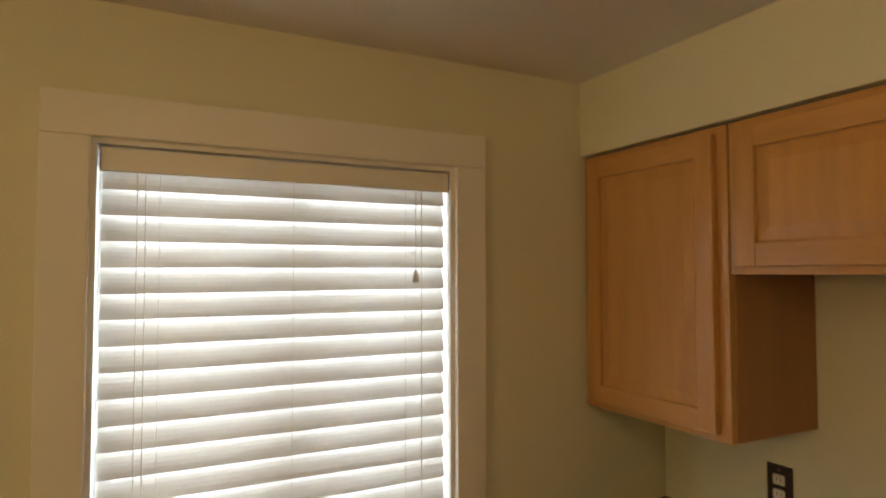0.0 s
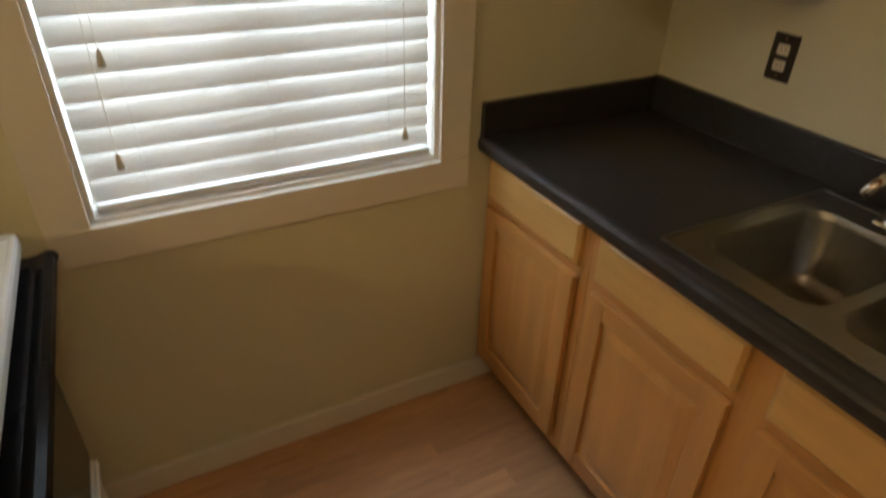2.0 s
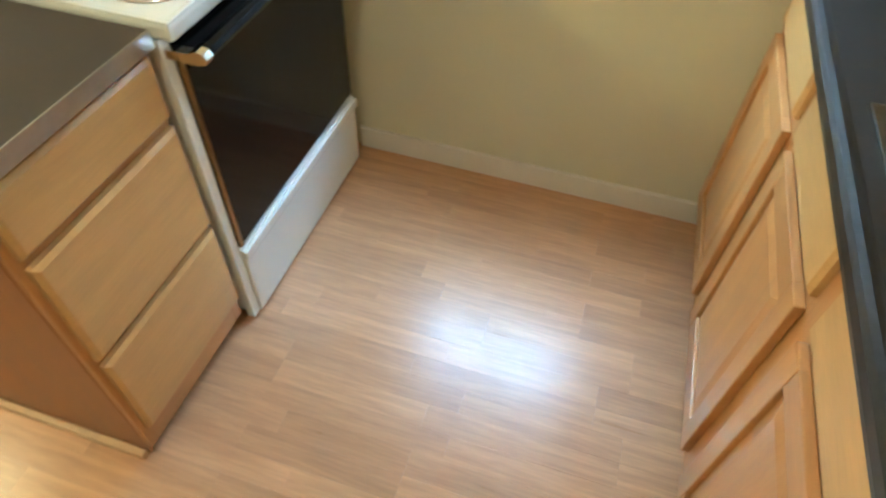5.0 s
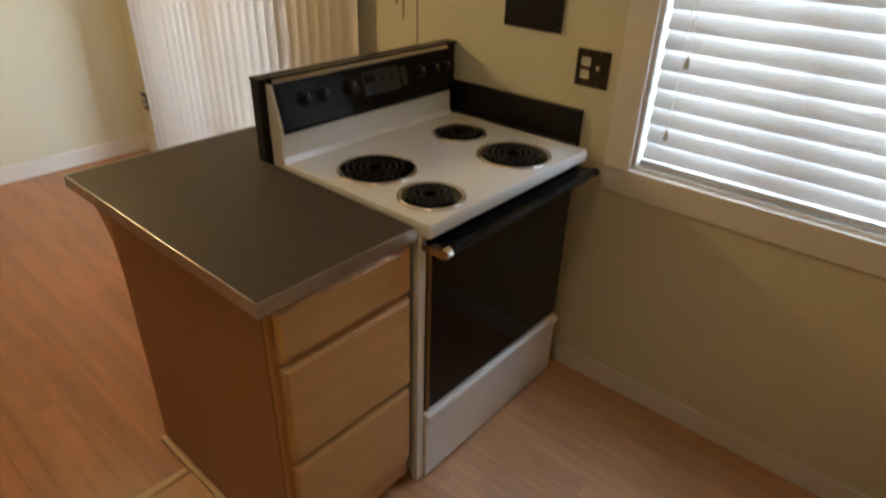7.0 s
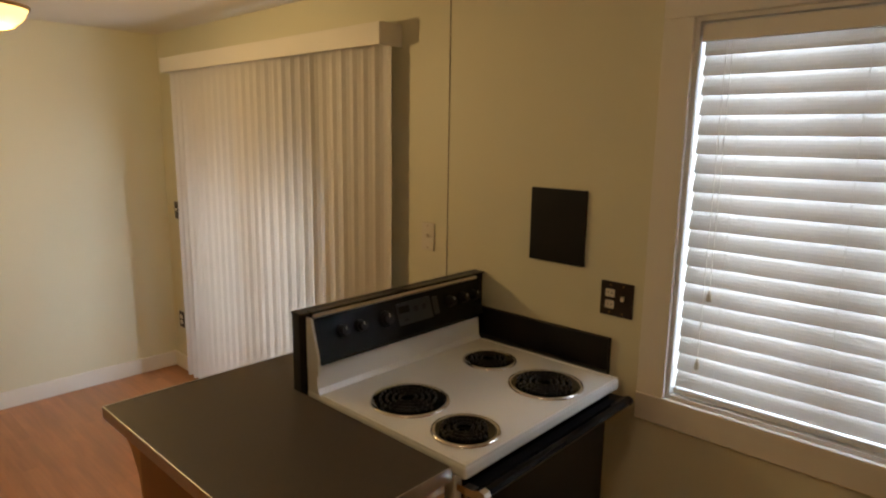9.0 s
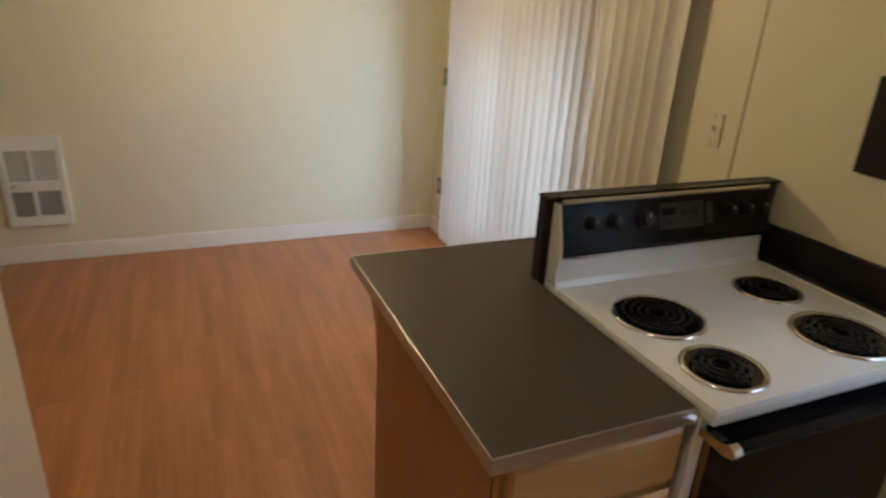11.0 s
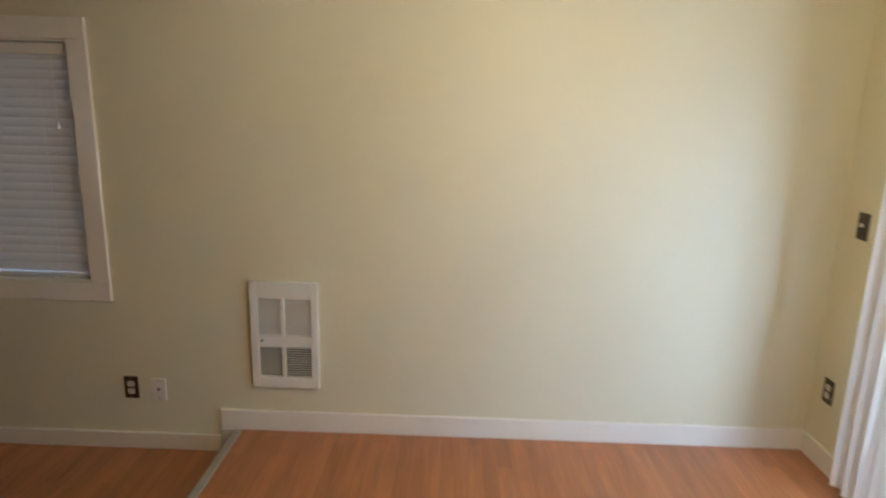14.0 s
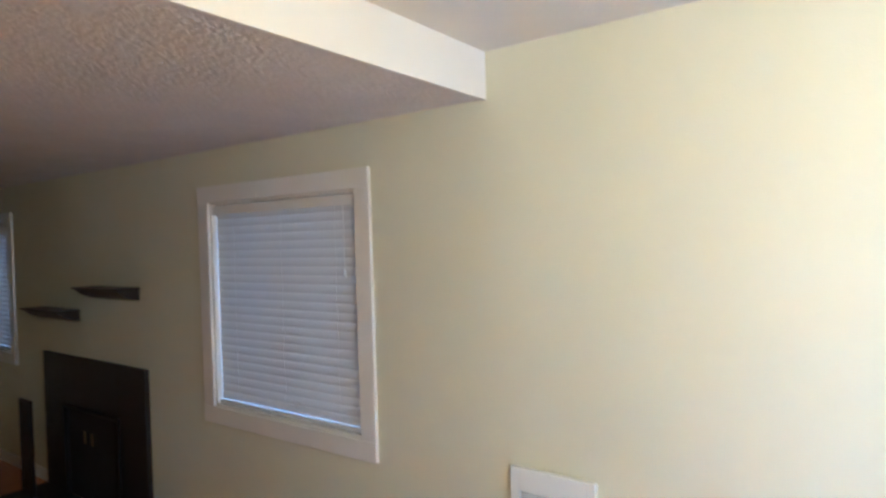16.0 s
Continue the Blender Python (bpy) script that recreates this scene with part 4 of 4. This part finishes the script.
# ---- kitchen ceiling lamp, over the aisle ----
KX, KY = -1.45, -1.60
dome = thing("kitchen_ceiling_lamp", (KX, KY, CEIL), "round frosted glass kitchen ceiling lamp", "ceiling lamp")
part("pan", spun([(0.0, 0.0), (0.14, 0.0), (0.145, -0.02), (0.13, -0.03)], (KX, KY, CEIL), 36), BRASS, dome, smooth=True)
part("glass_dome", spun([(0.132, -0.028), (0.125, -0.055), (0.095, -0.085), (0.05, -0.100), (0.001, -0.104)], (KX, KY, CEIL), 36), glow_material("lit_frosted_glass", (1.0, 0.82, 0.55), 2.0), dome, smooth=True)
kitchen_bulb = new("kitchen_lamp_light", bpy.data.lights.new("kitchen_lamp_light", "POINT"))
kitchen_bulb.data.energy, kitchen_bulb.data.color, kitchen_bulb.data.shadow_soft_size = KITCHEN_BULB, (1.0, 0.70, 0.38), 0.10
kitchen_bulb.location = (KX, KY, CEIL - 0.22)

# ---- living room ----
fire = thing("fireplace", (WEST, -5.97, LOW), "black slate fireplace surround with a dark firebox", "fireplace")
fy0, fy1, fz1 = -6.69, -5.25, 0.873
for y0, y1, z0, z1 in ((fy0, fy0 + 0.33, LOW, fz1), (fy1 - 0.33, fy1, LOW, fz1), (fy0 + 0.33, fy1 - 0.33, 0.52, fz1)):
    part("surround_slab", block(WEST + 0.001, WEST + 0.030, y0, y1, z0, z1, bevel=0.003), HEARTH, fire)
part("firebox", block(WEST + 0.001, WEST + 0.006, fy0 + 0.33, fy1 - 0.33, LOW, 0.52), DARK_SLOT, fire)
for y0, y1, z0, z1 in ((fy0 + 0.32, fy0 + 0.345, LOW + 0.03, 0.53), (fy1 - 0.345, fy1 - 0.32, LOW + 0.03, 0.53), (fy0 + 0.345, fy1 - 0.345, 0.505, 0.53)):
    part("door_frame", block(WEST + 0.0305, WEST + 0.045, y0, y1, z0, z1, bevel=0.002), BLACK_SATIN, fire)
for y in (-6.02, -5.92):
    part("door_handle", rod(bmesh.new(), (WEST + 0.05, y, 0.30), (WEST + 0.05, y, 0.38), 0.006), BRASS, fire)
part("hearth_slab", block(WEST + 0.031, WEST + 0.40, fy0, fy1, LOW, LOW + 0.02, bevel=0.004), HEARTH, fire)
screen = thing("fire_screen", (WEST + 0.10, -6.630, LOW), "black metal fire screen beside the fireplace", "fire screen")
for y0, y1, z0, z1 in ((-6.635, -6.615, LOW, 0.57), (-6.465, -6.445, LOW, 0.57), (-6.615, -6.465, 0.55, 0.57), (-6.615, -6.465, LOW + 0.03, LOW + 0.05)):
    part("screen_frame", block(WEST + 0.20, WEST + 0.22, y0, y1, z0, z1, bevel=0.002), BLACK_SATIN, screen)
part("screen_mesh", block(WEST + 0.208, WEST + 0.212, -6.615, -6.465, LOW + 0.05, 0.55), BLACK_SATIN, screen)


def shelf(y0, y1, z, label):
    s = thing("wall_shelf", (WEST, (y0 + y1) / 2, z), label, "shelf", "dark wall shelves")
    part("board", block(WEST + 0.001, WEST + 0.16, y0, y1, z - 0.012, z, bevel=0.002), DARK_WOOD, s)
    part("moulding", prism([(WEST + 0.001, z - 0.078), (WEST + 0.045, z - 0.074), (WEST + 0.10, z - 0.050), (WEST + 0.145, z - 0.0125), (WEST + 0.001, z - 0.0125)], y0 + 0.015, y1 - 0.015), DARK_WOOD, s)


shelf(-5.885, -5.315, 1.375, "dark wooden floating shelf above the fireplace")
shelf(-6.72, -6.12, 1.205, "lower dark wooden floating shelf beside the fireplace")


# ---- floor boards ----
def board_mesh(name, length, width, mat):
    bm = block(0, length, 0, width, -0.010, 0.0)
    return mesh_of(name, bm, mat)


STRIP_W = 0.066
kitchen_floor = bpy.data.objects["floor"]
lengths = (0.34, 0.42, 0.50)
lay = random.Random(3)
count = 0
stock = {}


def short_board(length):
    key = round(length, 3)
    if key not in stock:
        stock[key] = board_mesh("plank", key - 0.0004, STRIP_W - 0.0004, PLANK)
    return stock[key]


rest = bmesh.new()


def rest_board(x0, x1, y0, y1, z=0.0):
    top = [rest.verts.new(p) for p in ((x0, y0, z), (x1, y0, z), (x1, y1, z), (x0, y1, z))]
    foot = [rest.verts.new((v.co.x, v.co.y, z - 0.010)) for v in top]
    rest.faces.new(top)
    for k in range(4):
        rest.faces.new((top[k], foot[k], foot[k - 3], top[k - 3]))


y = -STRIP_W
while y > EDGE_Y + 0.02 - STRIP_W:
    low_y = max(y, EDGE_Y + 0.019)
    x = -0.525
    first = lay.choice((0.12, 0.2, 0.28, 0.36))
    while x > -2.345:
        n = first if x == -0.525 else lengths[lay.randrange(3)]
        x0 = max(x - n, -2.353)
        if count < 300 and y > -2.6:
            piece = new("plank", short_board(x - x0))
            piece.parent = kitchen_floor
            piece.location = (x0, y, 0)
            count += 1
        else:
            rest_board(x0, x - 0.0004, low_y, y + STRIP_W - 0.0004)
        x = x0
    y -= STRIP_W
# fill the starts of the rows under the cabinets and the rest of the dining floor
y = -STRIP_W
while y > EDGE_Y + 0.02 - STRIP_W:
    low_y = max(y, EDGE_Y + 0.019)
    x = -2.3545
    while x > WEST:
        n = lay.choice((0.45, 0.62, 0.8, 1.1))
        x0 = max(x - n, WEST + 0.001)
        rest_board(x0, x - 0.0005, low_y, y + STRIP_W - 0.0005)
        x = x0 if x0 > WEST + 0.002 else -9
    y -= STRIP_W
y = EDGE_Y - 0.014 - STRIP_W
while y > SOUTH:
    x = -2.421
    while x > WEST:
        n = lay.choice((0.6, 0.8, 1.1))
        x0 = max(x - n, WEST + 0.001)
        rest_board(x0, x - 0.0005, y, y + STRIP_W - 0.0005, LOW)
        x = x0 if x0 > WEST + 0.002 else -9
    y -= STRIP_W
far_boards = part("dining_planks", rest, PLANK_RED, kitchen_floor)
far_boards["kind"] = "stuff"
far_boards["label"] = "reddish wood laminate planks"
